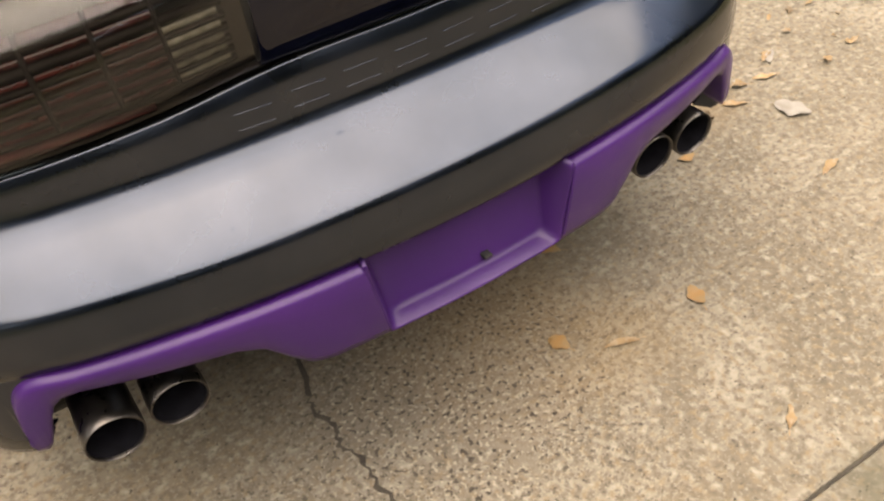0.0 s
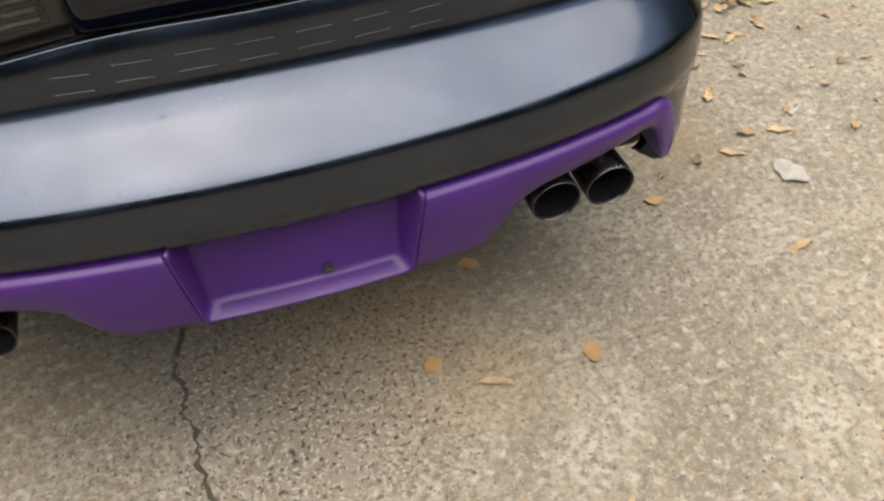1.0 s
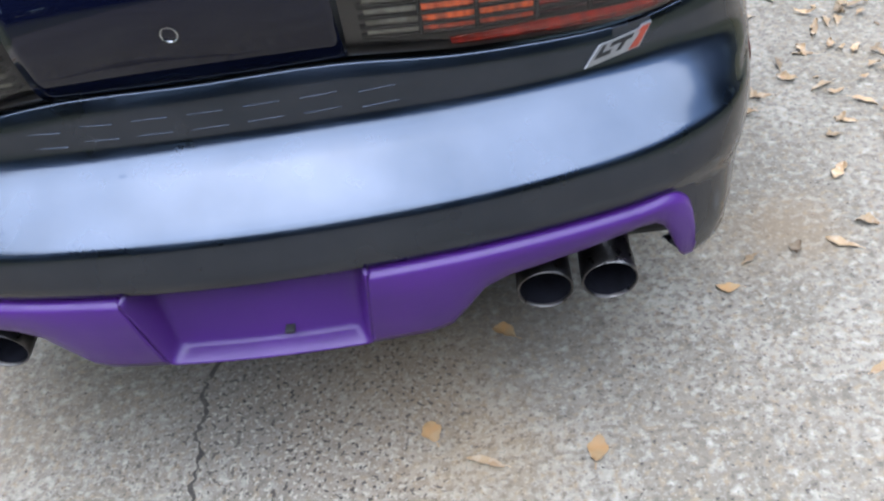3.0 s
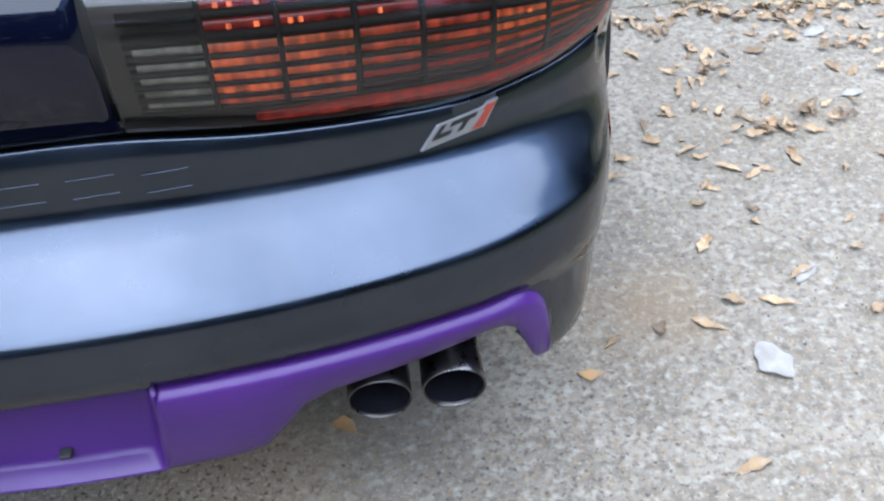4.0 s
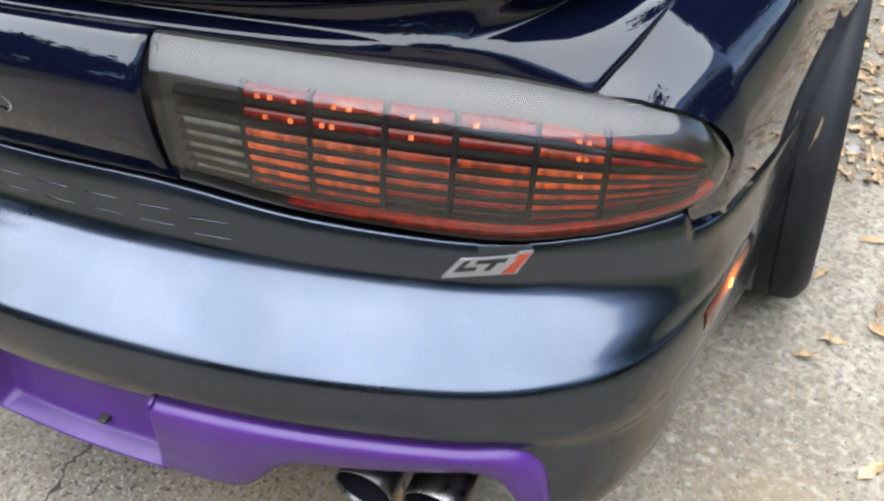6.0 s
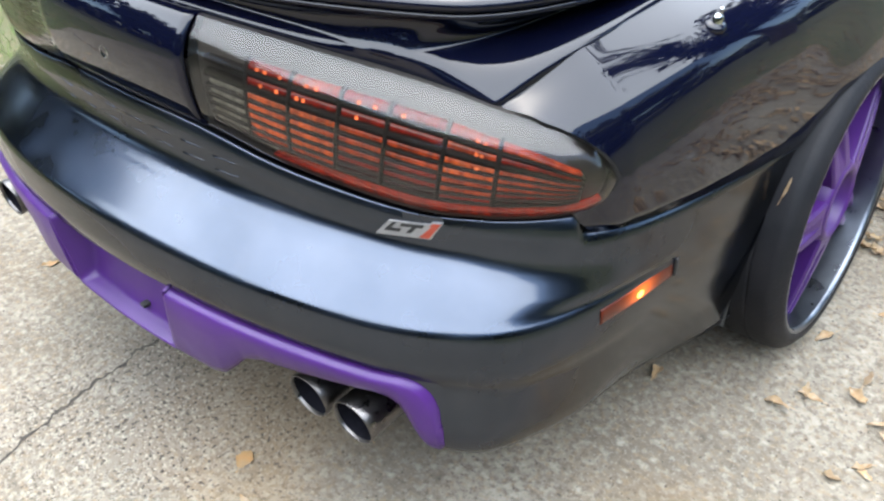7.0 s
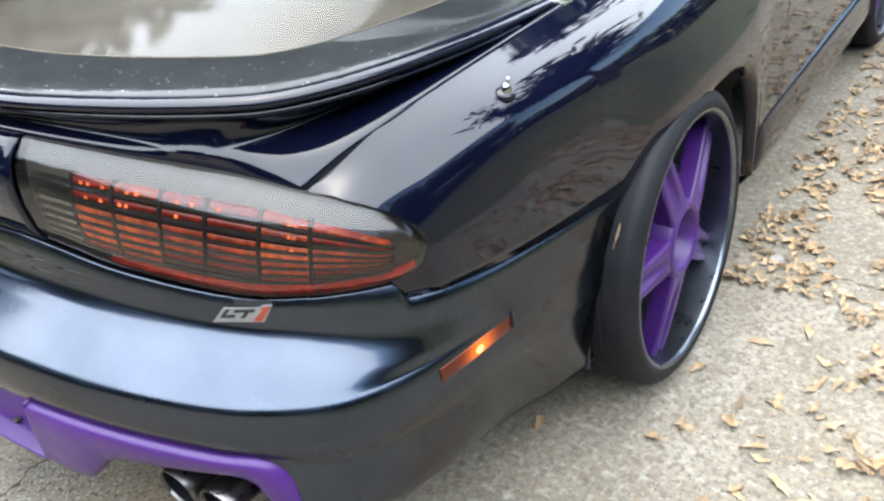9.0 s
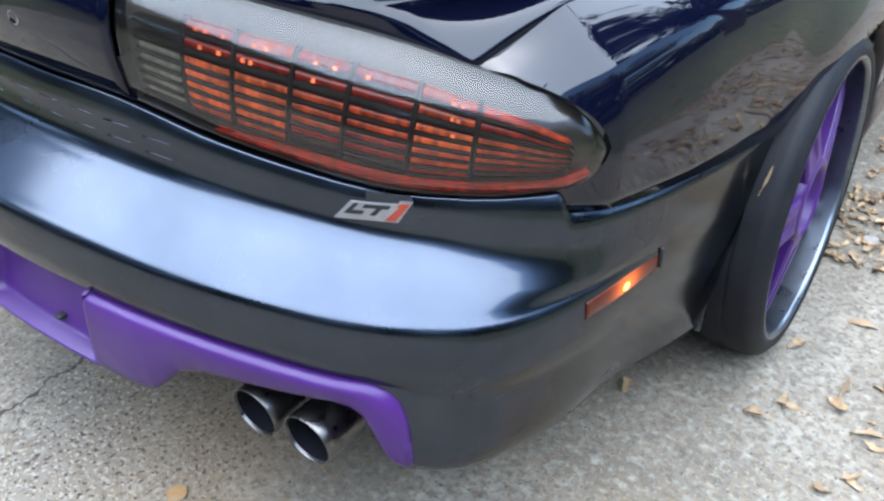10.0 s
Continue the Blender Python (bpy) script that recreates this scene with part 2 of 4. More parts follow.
AMBER = material("marker_amber", (0.0312, 0.00312, 0.00156), 0.3, 0.0, 0.2, var=(0.0443, 0.00521, 0.00182), scale=50.0)


def glow(m, y, z, reach, strength):
    """Emission as of a lens lit from behind by a bulb: brightest before the bulb, fading to its ends."""
    n, l = m.node_tree.nodes, m.node_tree.links
    b = n["Principled BSDF"]
    tc, cut, far, mr, pw = n.new("ShaderNodeTexCoord"), n.new("ShaderNodeVectorMath"), n.new("ShaderNodeVectorMath"), n.new("ShaderNodeMapRange"), n.new("ShaderNodeMath")
    cut.operation, cut.inputs[1].default_value = "MULTIPLY", (0, 1, 1)
    far.operation, far.inputs[1].default_value = "DISTANCE", (0, y, z)
    mr.inputs["From Min"].default_value, mr.inputs["From Max"].default_value = reach, 0.0
    mr.inputs["To Max"].default_value = 1.0
    pw.operation, pw.inputs[1].default_value = "POWER", 5.0
    ml = n.new("ShaderNodeMath")
    ml.operation, ml.inputs[1].default_value, ml.inputs[2].default_value = "MULTIPLY_ADD", strength, 0.008
    l.new(tc.outputs["Object"], cut.inputs[0])
    l.new(cut.outputs[0], far.inputs[0])
    l.new(far.outputs["Value"], mr.inputs["Value"])
    l.new(mr.outputs[0], pw.inputs[0])
    l.new(pw.outputs[0], ml.inputs[0])
    l.new(ml.outputs[0], b.inputs["Emission Strength"])
    b.inputs["Emission Color"].default_value = (1.0, 0.17, 0.02, 1)


AMBER.node_tree.nodes["Principled BSDF"].inputs["Specular IOR Level"].default_value = 0.2
glow(AMBER, 0.603, 0.532, 0.100, 0.75)
# glints in the lit lamp are put in as emission
BEAD = material("lamp_glint_glow", (0.35, 0.08, 0.03), 0.2, emit=(1.0, 0.20, 0.06), strength=0.16)
BULB = material("bulb", (0.558, 0.217, 0.0496), 0.3, emit=(1.0, 0.36, 0.06), strength=0.558)
LENS = clear("smoked_lens", (0.76, 0.74, 0.71), 0.010, (0.30, 0.28, 0.25), 0.07, gloss=1.52)
GLASS = clear("car_glass", (0.56, 0.56, 0.55), 0.04, (0.25, 0.25, 0.24), 0.07, gloss=1.38)
BORDER = material("black_glass_border", (0.006, 0.0075, 0.0085), 0.4, 0.0, 1.0, var=(0.010, 0.012, 0.013), scale=20.0, bump=0.05, bump_scale=60.0, coat_rough=0.04)
BORDER.node_tree.nodes["Principled BSDF"].inputs["Coat IOR"].default_value = 1.28
BORDER.node_tree.nodes["Principled BSDF"].inputs["Specular IOR Level"].default_value = 0.1


def pale_specks(m, tint, scale, size):
    """Pale specks, each a small round spot, scattered over a dark surface."""
    n, l = m.node_tree.nodes, m.node_tree.links
    b = n["Principled BSDF"]
    tc = [k for k in n if k.bl_idname == "ShaderNodeTexCoord"][0]
    spot, near, few, pick, both, x = n.new("ShaderNodeTexVoronoi"), n.new("ShaderNodeMapRange"), n.new("ShaderNodeTexNoise"), n.new("ShaderNodeMapRange"), n.new("ShaderNodeMath"), n.new("ShaderNodeMix")
    spot.inputs["Scale"].default_value, few.inputs["Scale"].default_value = scale, scale * 0.35
    near.inputs["From Min"].default_value, near.inputs["From Max"].default_value = size, size * 0.6
    pick.inputs["From Min"].default_value, pick.inputs["From Max"].default_value = 0.48, 0.60
    both.operation, x.data_type = "MULTIPLY", "RGBA"
    l.new(tc.outputs["Object"], spot.inputs["Vector"])
    l.new(tc.outputs["Object"], few.inputs["Vector"])
    l.new(spot.outputs["Distance"], near.inputs["Value"])
    l.new(few.outputs["Fac"], pick.inputs["Value"])
    l.new(near.outputs[0], both.inputs[0])
    l.new(pick.outputs[0], both.inputs[1])
    l.new(both.outputs[0], x.inputs["Factor"])
    l.new(b.inputs["Base Color"].links[0].from_socket, x.inputs[6])
    x.inputs[7].default_value = (*tint, 1)
    l.new(x.outputs[2], b.inputs["Base Color"])


pale_specks(BORDER, (0.13, 0.13, 0.125), 75.0, 0.22)
TAN = material("tan_carpet", (0.09226, 0.0793, 0.06054), 0.9, var=(0.06343, 0.05478, 0.04178), scale=5.0, bump=0.3, bump_scale=300.0)
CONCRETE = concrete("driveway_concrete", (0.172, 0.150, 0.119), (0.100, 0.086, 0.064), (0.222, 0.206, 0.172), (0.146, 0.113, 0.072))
SOIL = material("lawn_soil", (0.0558, 0.0632, 0.026), 0.95, var=(0.0893, 0.0744, 0.0372), scale=3.0, second=(0.0372, 0.0595, 0.0149), second_scale=40.0, bump=0.8, bump_scale=50.0)
CRACK = material("crack_dirt", (0.018, 0.015, 0.012), 0.95, var=(0.04, 0.034, 0.026), scale=30.0, bump=0.5, bump_scale=150.0)
LEAF = material("dry_leaf", (0.2728, 0.1922, 0.1023), 0.75, var=(0.1922, 0.1178, 0.05456), scale=25.0, second=(0.2864, 0.2257, 0.1519), second_scale=60.0, per_object=0.2, per_island=0.55, bump=0.3, bump_scale=150.0)
LEAF_GREY = material("grey_leaf", (0.2232, 0.2143, 0.1964), 0.75, var=(0.1607, 0.1473, 0.1295), scale=25.0, bump=0.3, bump_scale=150.0)
LEAF_ORANGE = material("orange_leaf", (0.2321, 0.125, 0.04018), 0.7, var=(0.2009, 0.1339, 0.0625), scale=30.0, per_object=0.2)
GRASS = material("grass_blade", (0.0825, 0.13, 0.0353), 0.7, var=(0.141, 0.153, 0.0471), scale=2.0)
BARK = material("bark", (0.0806, 0.062, 0.0465), 0.9, var=(0.0496, 0.0372, 0.0279), scale=12.0, bump=0.8, bump_scale=30.0)
FOLIAGE = material("foliage", (0.04, 0.06, 0.0224), 0.6, var=(0.072, 0.08, 0.028), scale=1.5)


# ---- geometry helpers ----
def part(name, bm, mat, parent=None, label="", smooth=True, thick=0.0, offset=-1.0, bevel=0.0):
    me = bpy.data.meshes.new(name)
    if smooth:
        for f in bm.faces:
            f.smooth = True
    bm.to_mesh(me)
    bm.free()
    me.materials.append(mat)
    ob = new(name, me)
    if parent is not None:
        ob.parent = parent
    if thick:
        s = ob.modifiers.new("thickness", "SOLIDIFY")
        s.thickness, s.offset = thick, offset
    if bevel:
        b = ob.modifiers.new("edge", "BEVEL")
        b.width, b.segments, b.limit_method, b.angle_limit = bevel, 2, "ANGLE", radians(40)
    if label:
        tagged(ob, label)
    return ob


def spline(points, n, even=False):
    """n points along a Catmull-Rom curve through the given ones; even: the curve starts at the car's middle and is mirrored there."""
    p = np.array(points, float)
    if p.ndim == 1:
        p = p[:, None]
    before = 2 * p[0] - p[1]
    if even:
        before = p[1] * (1 if p.shape[1] == 1 else np.array((-1, 1, 1)[:p.shape[1]]))
    p = np.vstack([before, p, 2 * p[-1] - p[-2]])
    out = []
    for t in np.linspace(0, len(p) - 3, n):
        i = min(int(t), len(p) - 4)
        f = t - i
        a, b, c, d = p[i:i + 4]
        out.append(0.5 * (2 * b + (c - a) * f + (2 * a - 5 * b + 4 * c - d) * f * f + (3 * b - a - 3 * c + d) * f ** 3))
    return np.array(out)


def sheet(bm, rows, closed=False, flip=False):
    """A grid of faces through rows of points."""
    vs = [[bm.verts.new(tuple(p)) for p in r] for r in rows]
    for a, b in zip(vs, vs[1:]):
        m = len(a)
        for i in range(m if closed else m - 1):
            j = (i + 1) % m
            f = (a[i], a[j], b[j], b[i])
            bm.faces.new(f[::-1] if flip else f)
    return vs


def mirrored(rows):
    """A half row of points, from the middle outwards, made whole."""
    return [np.vstack([np.array(r)[:0:-1] * (-1, 1, 1), np.array(r)]) for r in rows]


def box(bm, lo, hi):
    x0, y0, z0 = lo
    x1, y1, z1 = hi
    v = [bm.verts.new(p) for p in ((x0, y0, z0), (x1, y0, z0), (x1, y1, z0), (x0, y1, z0), (x0, y0, z1), (x1, y0, z1), (x1, y1, z1), (x0, y1, z1))]
    for f in ((3, 2, 1, 0), (4, 5, 6, 7), (0, 1, 5, 4), (1, 2, 6, 5), (2, 3, 7, 6), (3, 0, 4, 7)):
        bm.faces.new([v[i] for i in f])


def lathe(bm, profile, m, seg=48):
    """A ring surface: profile of (radius, depth) turned round the local z axis, then posed by m."""
    rows = [[m @ Vector((r * math.cos(a), r * math.sin(a), d)) for a in (2 * math.pi * k / seg for k in range(seg))] for r, d in profile]
    return sheet(bm, rows, closed=True)


# ---- ground ----
def ground_sheet():
    bm = bmesh.new()
    g = 60.0
    vs = [bm.verts.new(p) for p in ((-g, -g, -0.03), (g, -g, -0.03), (g, g, -0.03), (-g, g, -0.03))]
    bm.faces.new(vs)
    tagged(part("ground", bm, SOIL, smooth=False), "patchy lawn and bare soil beside the driveway", "ground", kind="structure")


def slab(name, x0, x1, y0, y1):
    bm = bmesh.new()
    box(bm, (x0, y0, -0.12), (x1, y1, 0.0))
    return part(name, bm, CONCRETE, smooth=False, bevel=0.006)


ground_sheet()
drive = tagged(new("pavement"), "weathered tan concrete driveway with stains and pits", "driveway", kind="structure")
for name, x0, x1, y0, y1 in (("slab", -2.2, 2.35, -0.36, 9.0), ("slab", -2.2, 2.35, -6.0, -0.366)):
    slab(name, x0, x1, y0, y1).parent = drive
bm = bmesh.new()
box(bm, (-2.2, -0.366, -0.1), (2.35, -0.36, -0.004))
part("joint_filler", bm, CRACK, drive, "dark mossy joint filler", smooth=False)


def crack_line(points, width, seed):
    """A jagged sunk line, a few millimetres wide, that wanders along the given way."""
    rnd = random.Random(seed)
    way = spline(points, 70)
    bm = bmesh.new()
    left, right = [], []
    for k, p in enumerate(way):
        jag = rnd.uniform(-0.008, 0.008)
        w = width * rnd.uniform(0.35, 1.2)
        left.append((p[0] - w + jag, p[1], 0.0012))
        right.append((p[0] + w + jag, p[1], 0.0012))
    sheet(bm, [left, right], flip=True)
    return bm


part("crack", crack_line([(-0.20, 1.6), (-0.23, 0.9), (-0.255, 0.45), (-0.282, 0.34), (-0.270, 0.28), (-0.274, 0.22), (-0.258, 0.16), (-0.256, 0.07), (-0.236, -0.05), (-0.205, -0.2), (-0.19, -0.36)], 0.0055, 3), CRACK, drive, "dark jagged crack")
side_crack = part("crack", crack_line([(1.93, 0.90), (1.945, 1.0), (1.92, 1.06), (1.90, 1.25), (1.88, 1.5), (1.9, 2.0)], 0.0035, 8), CRACK, drive, "dark jagged crack across the slab")
side_crack.data.transform(Matrix(((0, 1, 0, 0), (1, 0, 0, 0), (0, 0, 1, 0), (0, 0, 0, 1))))
side_crack.data.flip_normals()

# ---- the car ----
car = tagged(new("car"), "dark blue coupe with purple wheels and trim on concrete", "car")

# plan of the bumper's outermost line, from the middle to the wheel
PLAN = [(0, 0.100), (0.2, 0.110), (0.4, 0.141), (0.6, 0.200), (0.72, 0.265), (0.80, 0.350), (0.85, 0.490), (0.885, 0.69), (0.912, 0.89), (0.935, 1.10)]
STEPS = 253
plan = spline(PLAN, STEPS, True)
tangent = np.gradient(plan, axis=0)
tangent[0] = (1, 0)
tangent /= np.linalg.norm(tangent, axis=1)[:, None]
inward = np.stack([-tangent[:, 1], tangent[:, 0]], 1)
FACE_IN = [0.135, 0.131, 0.123, 0.115, 0.106, 0.085, 0.029, 0.011, 0.006, 0.005]
EDGE_Z = [0.790, 0.789, 0.764, 0.742, 0.735, 0.731, 0.698, 0.667, 0.641, 0.620]
FOOT_Z = [0.686, 0.685, 0.679, 0.668, 0.660, 0.648, 0.630, 0.615, 0.600, 0.590]
LEDGE_Z = [0.612, 0.610, 0.602, 0.591, 0.584, 0.575, 0.562, 0.550, 0.540, 0.535]
BAND_Z = [0.520, 0.519, 0.512, 0.497, 0.480, 0.462, 0.45, 0.44, 0.43, 0.42]
LOW_Z = [0.36, 0.36, 0.36, 0.350, 0.303, 0.286, 0.268, 0.250, 0.220, 0.195]


def table(values):
    return spline(values, STEPS, True)[:, 0]


face_in, edge_z, foot_z, ledge_z, band_z, low_z = (table(v) for v in (FACE_IN, EDGE_Z, FOOT_Z, LEDGE_Z, BAND_Z, LOW_Z))
# the upper edge climbs to the lamp's tip and drops there to the side panel's foot
lip_y = plan[:, 1] + inward[:, 1] * face_in
edge_z = np.where((lip_y > 0.36) & (lip_y < 0.512), np.maximum(edge_z, np.interp(lip_y, [0.36, 0.473, 0.477, 0.482, 0.489, 0.505, 0.512], [0.733, 0.736, 0.716, 0.704, 0.697, 0.690, 0.688])), edge_z)


def row(inset, z, first=0):
    xy = plan + inward * np.broadcast_to(inset, (STEPS,))[:, None]
    return np.column_stack([xy, np.broadcast_to(z, (STEPS,))])[first:]


def at_x(x):
    """The plan's index nearest to a distance from the middle."""
    return int(np.argmin(abs(plan[:, 0] - x)))


def blend(a, b, f):
    return a * (1 - f) + b * f


def ease(t):
    t = np.clip(t, 0, 1)
    return t * t * (3 - 2 * t)


# the ledge and its crease die away round the corner into a plain side
keep = 1 - ease((plan[:, 1] - 0.40) / 0.34)


def side_inset(z):
    """How far the plain side stands in from the plan's line at a height."""
    return np.interp(z, [0.20, 0.26, 0.32, 0.42, 0.52, 0.58, 0.64, 0.72], [0.030, 0.028, 0.014, 0.003, 0.0, 0.001, 0.004, 0.008])


def shaped(inset, z, first=0, last=STEPS):
    z = np.broadcast_to(z, (STEPS,))
    tuck = np.interp(z, [0.20, 0.30, 0.40, 0.50], [0.024, 0.019, 0.010, 0.0]) * ease((plan[:, 1] - 0.265) / 0.15) * (1 - ease((plan[:, 1] - 0.65) / 0.35))
    return row(np.broadcast_to(inset, (STEPS,)) * keep + side_inset(z) * (1 - keep) + tuck, z)[first:last]


# the lower edge of the middle part turns down in a quarter ellipse at the ends of the trim
corner = at_x(0.714)
CUT_X0, CUT_X1 = 0.642, float(plan[corner, 0])
bent = np.concatenate([np.arange(at_x(CUT_X0)), np.interp(CUT_X0 + (CUT_X1 - CUT_X0) * np.sin(np.linspace(0, math.pi / 2, 22))[:-1], plan[:, 0], np.arange(STEPS)), [corner]])


CUT_F, CUT_IN = [0, 0.3, 0.6, 0.85, 0.97, 1.0], [0.002, 0.001, -0.002, 0.001, 0.010, 0.020]


def cut_drop(x):
    u = np.clip((np.asarray(x) - CUT_X0) / (CUT_X1 - CUT_X0), 0, 1)
    return 1 - (1 - u ** 3.2) ** (1 / 3.2)


def bend(r):
    """A row sampled more closely where the lower edge turns down."""
    return np.stack([np.interp(bent, np.arange(STEPS), r[:, k]) for k in range(3)], 1)


def cut_row(f, extra=0.0):
    """A row f of the way from the band's foot to the cut edge."""
    xy = bend(row(0.0, 0.0))
    drop = cut_drop(xy[:, 0]) * f
    top, low = (np.interp(bent, np.arange(STEPS), v) for v in (band_z, low_z))
    inset = np.interp(drop, CUT_F, CUT_IN) + extra
    n = np.stack([np.interp(bent, np.arange(STEPS), inward[:, k]) for k in range(2)], 1)
    return np.column_stack([xy[:, :2] + n * inset[:, None], top + (low - top) * drop])


upper = [(face_in + 0.030, edge_z - 0.006), (face_in + 0.006, edge_z + 0.0006), (face_in + 0.0005, edge_z + 0.0006), (face_in - 0.0016, edge_z - 0.0012),
         (face_in - 0.001, blend(edge_z, foot_z, 0.45)), (face_in * 0.99, blend(edge_z, foot_z, 0.78)), (face_in * 0.95, blend(edge_z, foot_z, 0.93)),
         (face_in * 0.86, blend(foot_z, ledge_z, 0.08)), (face_in * 0.70, blend(foot_z, ledge_z, 0.25)), (face_in * 0.45, blend(foot_z, ledge_z, 0.52)), (face_in * 0.22, blend(foot_z, ledge_z, 0.77)), (0.014, ledge_z + 0.0080),
         (0.0095, ledge_z + 0.0045), (0.0055, ledge_z - 0.001), (0.0025, ledge_z - 0.009), (0.0004, ledge_z - 0.019), (-0.001, ledge_z - 0.031), (-0.003, blend(ledge_z, band_z, 0.65)), (-0.002, band_z + 0.006), (0.002, band_z)]
flank = upper[3:] + [(float(np.interp(f, CUT_F, CUT_IN)), blend(band_z, low_z, f)) for f in (0.1, 0.25, 0.45, 0.65, 0.85, 0.95, 1.0)] + [(0.07, low_z + 0.006)]
bm = bmesh.new()
sheet(bm, mirrored([bend(shaped(a, z)) for a, z in upper[3:]] + [cut_row(f) for f in (0.1, 0.25, 0.45, 0.65, 0.85, 0.95, 1.0)] + [cut_row(1.0, 0.005) + (0, 0, 0.001), cut_row(1.0, 0.035) + (0, 0, 0.002)]))
rolled = [row(a + 0.0, z) for a, z in upper[:3]]
sheet(bm, mirrored(rolled + [shaped(*upper[3])]))
for side in (1, -1):
    sheet(bm, [shaped(a, z, corner) * (side, 1, 1) for a, z in flank], flip=side < 0)
    end = [shaped(a, z, STEPS - 1)[0] * (side, 1, 1) for a, z in flank]
    sheet(bm, [end, [p + np.array((-0.22 * side, 0.0, 0.0)) for p in end]], flip=side < 0)
bmesh.ops.remove_doubles(bm, verts=bm.verts, dist=1e-5)
bumper = part("bumper_cover", bm, BUMPER, car, "dark bumper cover with a wide sky-bright ledge")

# purple lower trim
def trim_bottom(x):
    keys = [0, 0.27, 0.30, 0.33, 0.36, 0.40, 0.608, 0.634, 0.650, 0.660, 0.670, 0.679, 0.688, 0.700]
    return float(np.interp(abs(x), keys, [0.352, 0.352, 0.360, 0.390, 0.424, 0.438, 0.447, 0.442, 0.427, 0.402, 0.370, 0.345, 0.332, 0.328]))


bm = bmesh.new()
HALF, FOOT = 0.194, 0.171
for side in (1, -1):
    xs = np.concatenate([np.linspace(HALF, CUT_X0, 110)[:-1], CUT_X0 + (CUT_X1 - 0.0095 - CUT_X0) * np.sin(np.linspace(0, math.pi / 2, 40))])
    proud = 0.011 + 0.002 * ease((xs - 0.60) / 0.07)
    where = np.interp(xs, plan[:, 0], np.arange(STEPS))
    fine = np.stack([np.interp(where, np.arange(STEPS), (plan - inward * np.interp(plan[:, 0], xs, proud)[:, None])[:, k]) for k in range(2)], 1)
    cols = []
    for x, (px, py) in zip(xs, fine):
        f = float(cut_drop(x + 0.009 * ease((x - 0.61) / 0.05)))
        top = float(np.interp(x, plan[:, 0], band_z) * (1 - f) + 0.348 * f) - 0.009 + 0.004 * ease((x - 0.60) / 0.05)
        low = min(trim_bottom(x), top - 0.012)
        z = [top + 0.007, top, top - 0.003, top - 0.009, blend(top, low, 0.35), blend(top, low, 0.6), blend(top, low, 0.9), low, low + 0.003]
        d = [0.024, 0.010, 0.003, 0.0, 0.0, 0.002, 0.006, 0.012, 0.030 + 0.130 * float(ease((x - 0.60) / 0.05))]
        slant = (HALF - FOOT) * max(0.0, 1 - (x - HALF) / 0.06)
        cols.append([(side * (px - slant * (top - q) / (top - low)), py + e, q) for q, e in zip(z, d)])
    cols.append([(a + side * 0.004, b + 0.024, c) for a, b, c in cols[-1]])
    sheet(bm, cols, flip=side < 0)
# recess for a plate: slanted side walls, sill and back, moulded in one with round corners
def recess_loop(wide, foot, top, low, radius, y_top, y_low, bow):
    """A U from the upper left, down and along the sill to the upper right, its corners rounded."""
    pts = [(-blend(wide, foot, f * (1 - radius / (top - low))), blend(top, low + radius, f)) for f in np.linspace(0, 1, 12)]
    a, c, e = np.array(pts[-1]), np.array((-foot, low)), np.array((-foot + radius, low))
    pts += [tuple((1 - q) ** 2 * a + 2 * q * (1 - q) * c + q * q * e) for q in np.linspace(0, 1, 9)[1:]]
    pts += [(x, low) for x in np.linspace(-foot + radius, 0, 10)[1:]]
    pts += [(-x, z) for x, z in pts[-2::-1]]
    return [(x, float(np.interp(z, [low, top], [y_low, y_top])) - bow * (1 - (x / wide) ** 2) * (top - z) / (top - low), z) for x, z in pts]


sheet(bm, [recess_loop(*k) for k in (
    (HALF + 0.002, FOOT + 0.002, 0.511, 0.344, 0.006, 0.107, 0.124, 0.008), (HALF + 0.001, FOOT + 0.001, 0.511, 0.3495, 0.008, 0.1005, 0.1125, 0.008), (HALF - 0.001, FOOT - 0.001, 0.511, 0.3520, 0.010, 0.0985, 0.1105, 0.008),
    (HALF - 0.004, FOOT - 0.004, 0.514, 0.3545, 0.014, 0.1020, 0.1130, 0.008), (HALF - 0.022, FOOT - 0.014, 0.518, 0.3590, 0.022, 0.165, 0.137, 0.006), (HALF - 0.027, FOOT - 0.018, 0.519, 0.3615, 0.026, 0.176, 0.142, 0.006),
    (HALF - 0.034, FOOT - 0.026, 0.520, 0.3690, 0.028, 0.182, 0.1465, 0.006), (HALF - 0.060, FOOT - 0.050, 0.520, 0.3900, 0.030, 0.183, 0.1520, 0.006), (0.070, 0.064, 0.520, 0.4500, 0.030, 0.183, 0.166, 0.004), (0.006, 0.005, 0.520, 0.5100, 0.003, 0.183, 0.181, 0.0))], flip=False)
trim = part("lower_trim", bm, PURPLE, car, "matte purple lower bumper trim with plate recess", thick=0.007)
bm = bmesh.new()
box(bm, (0.028, 0.128, 0.374), (0.044, 0.150, 0.381))
part("plate_clip", bm, BLACK, trim, "small black clip", bevel=0.002)

# raised blank pads where the maker's letters stand
pads = [-0.248 + 0.083 * k for k in range(7)]
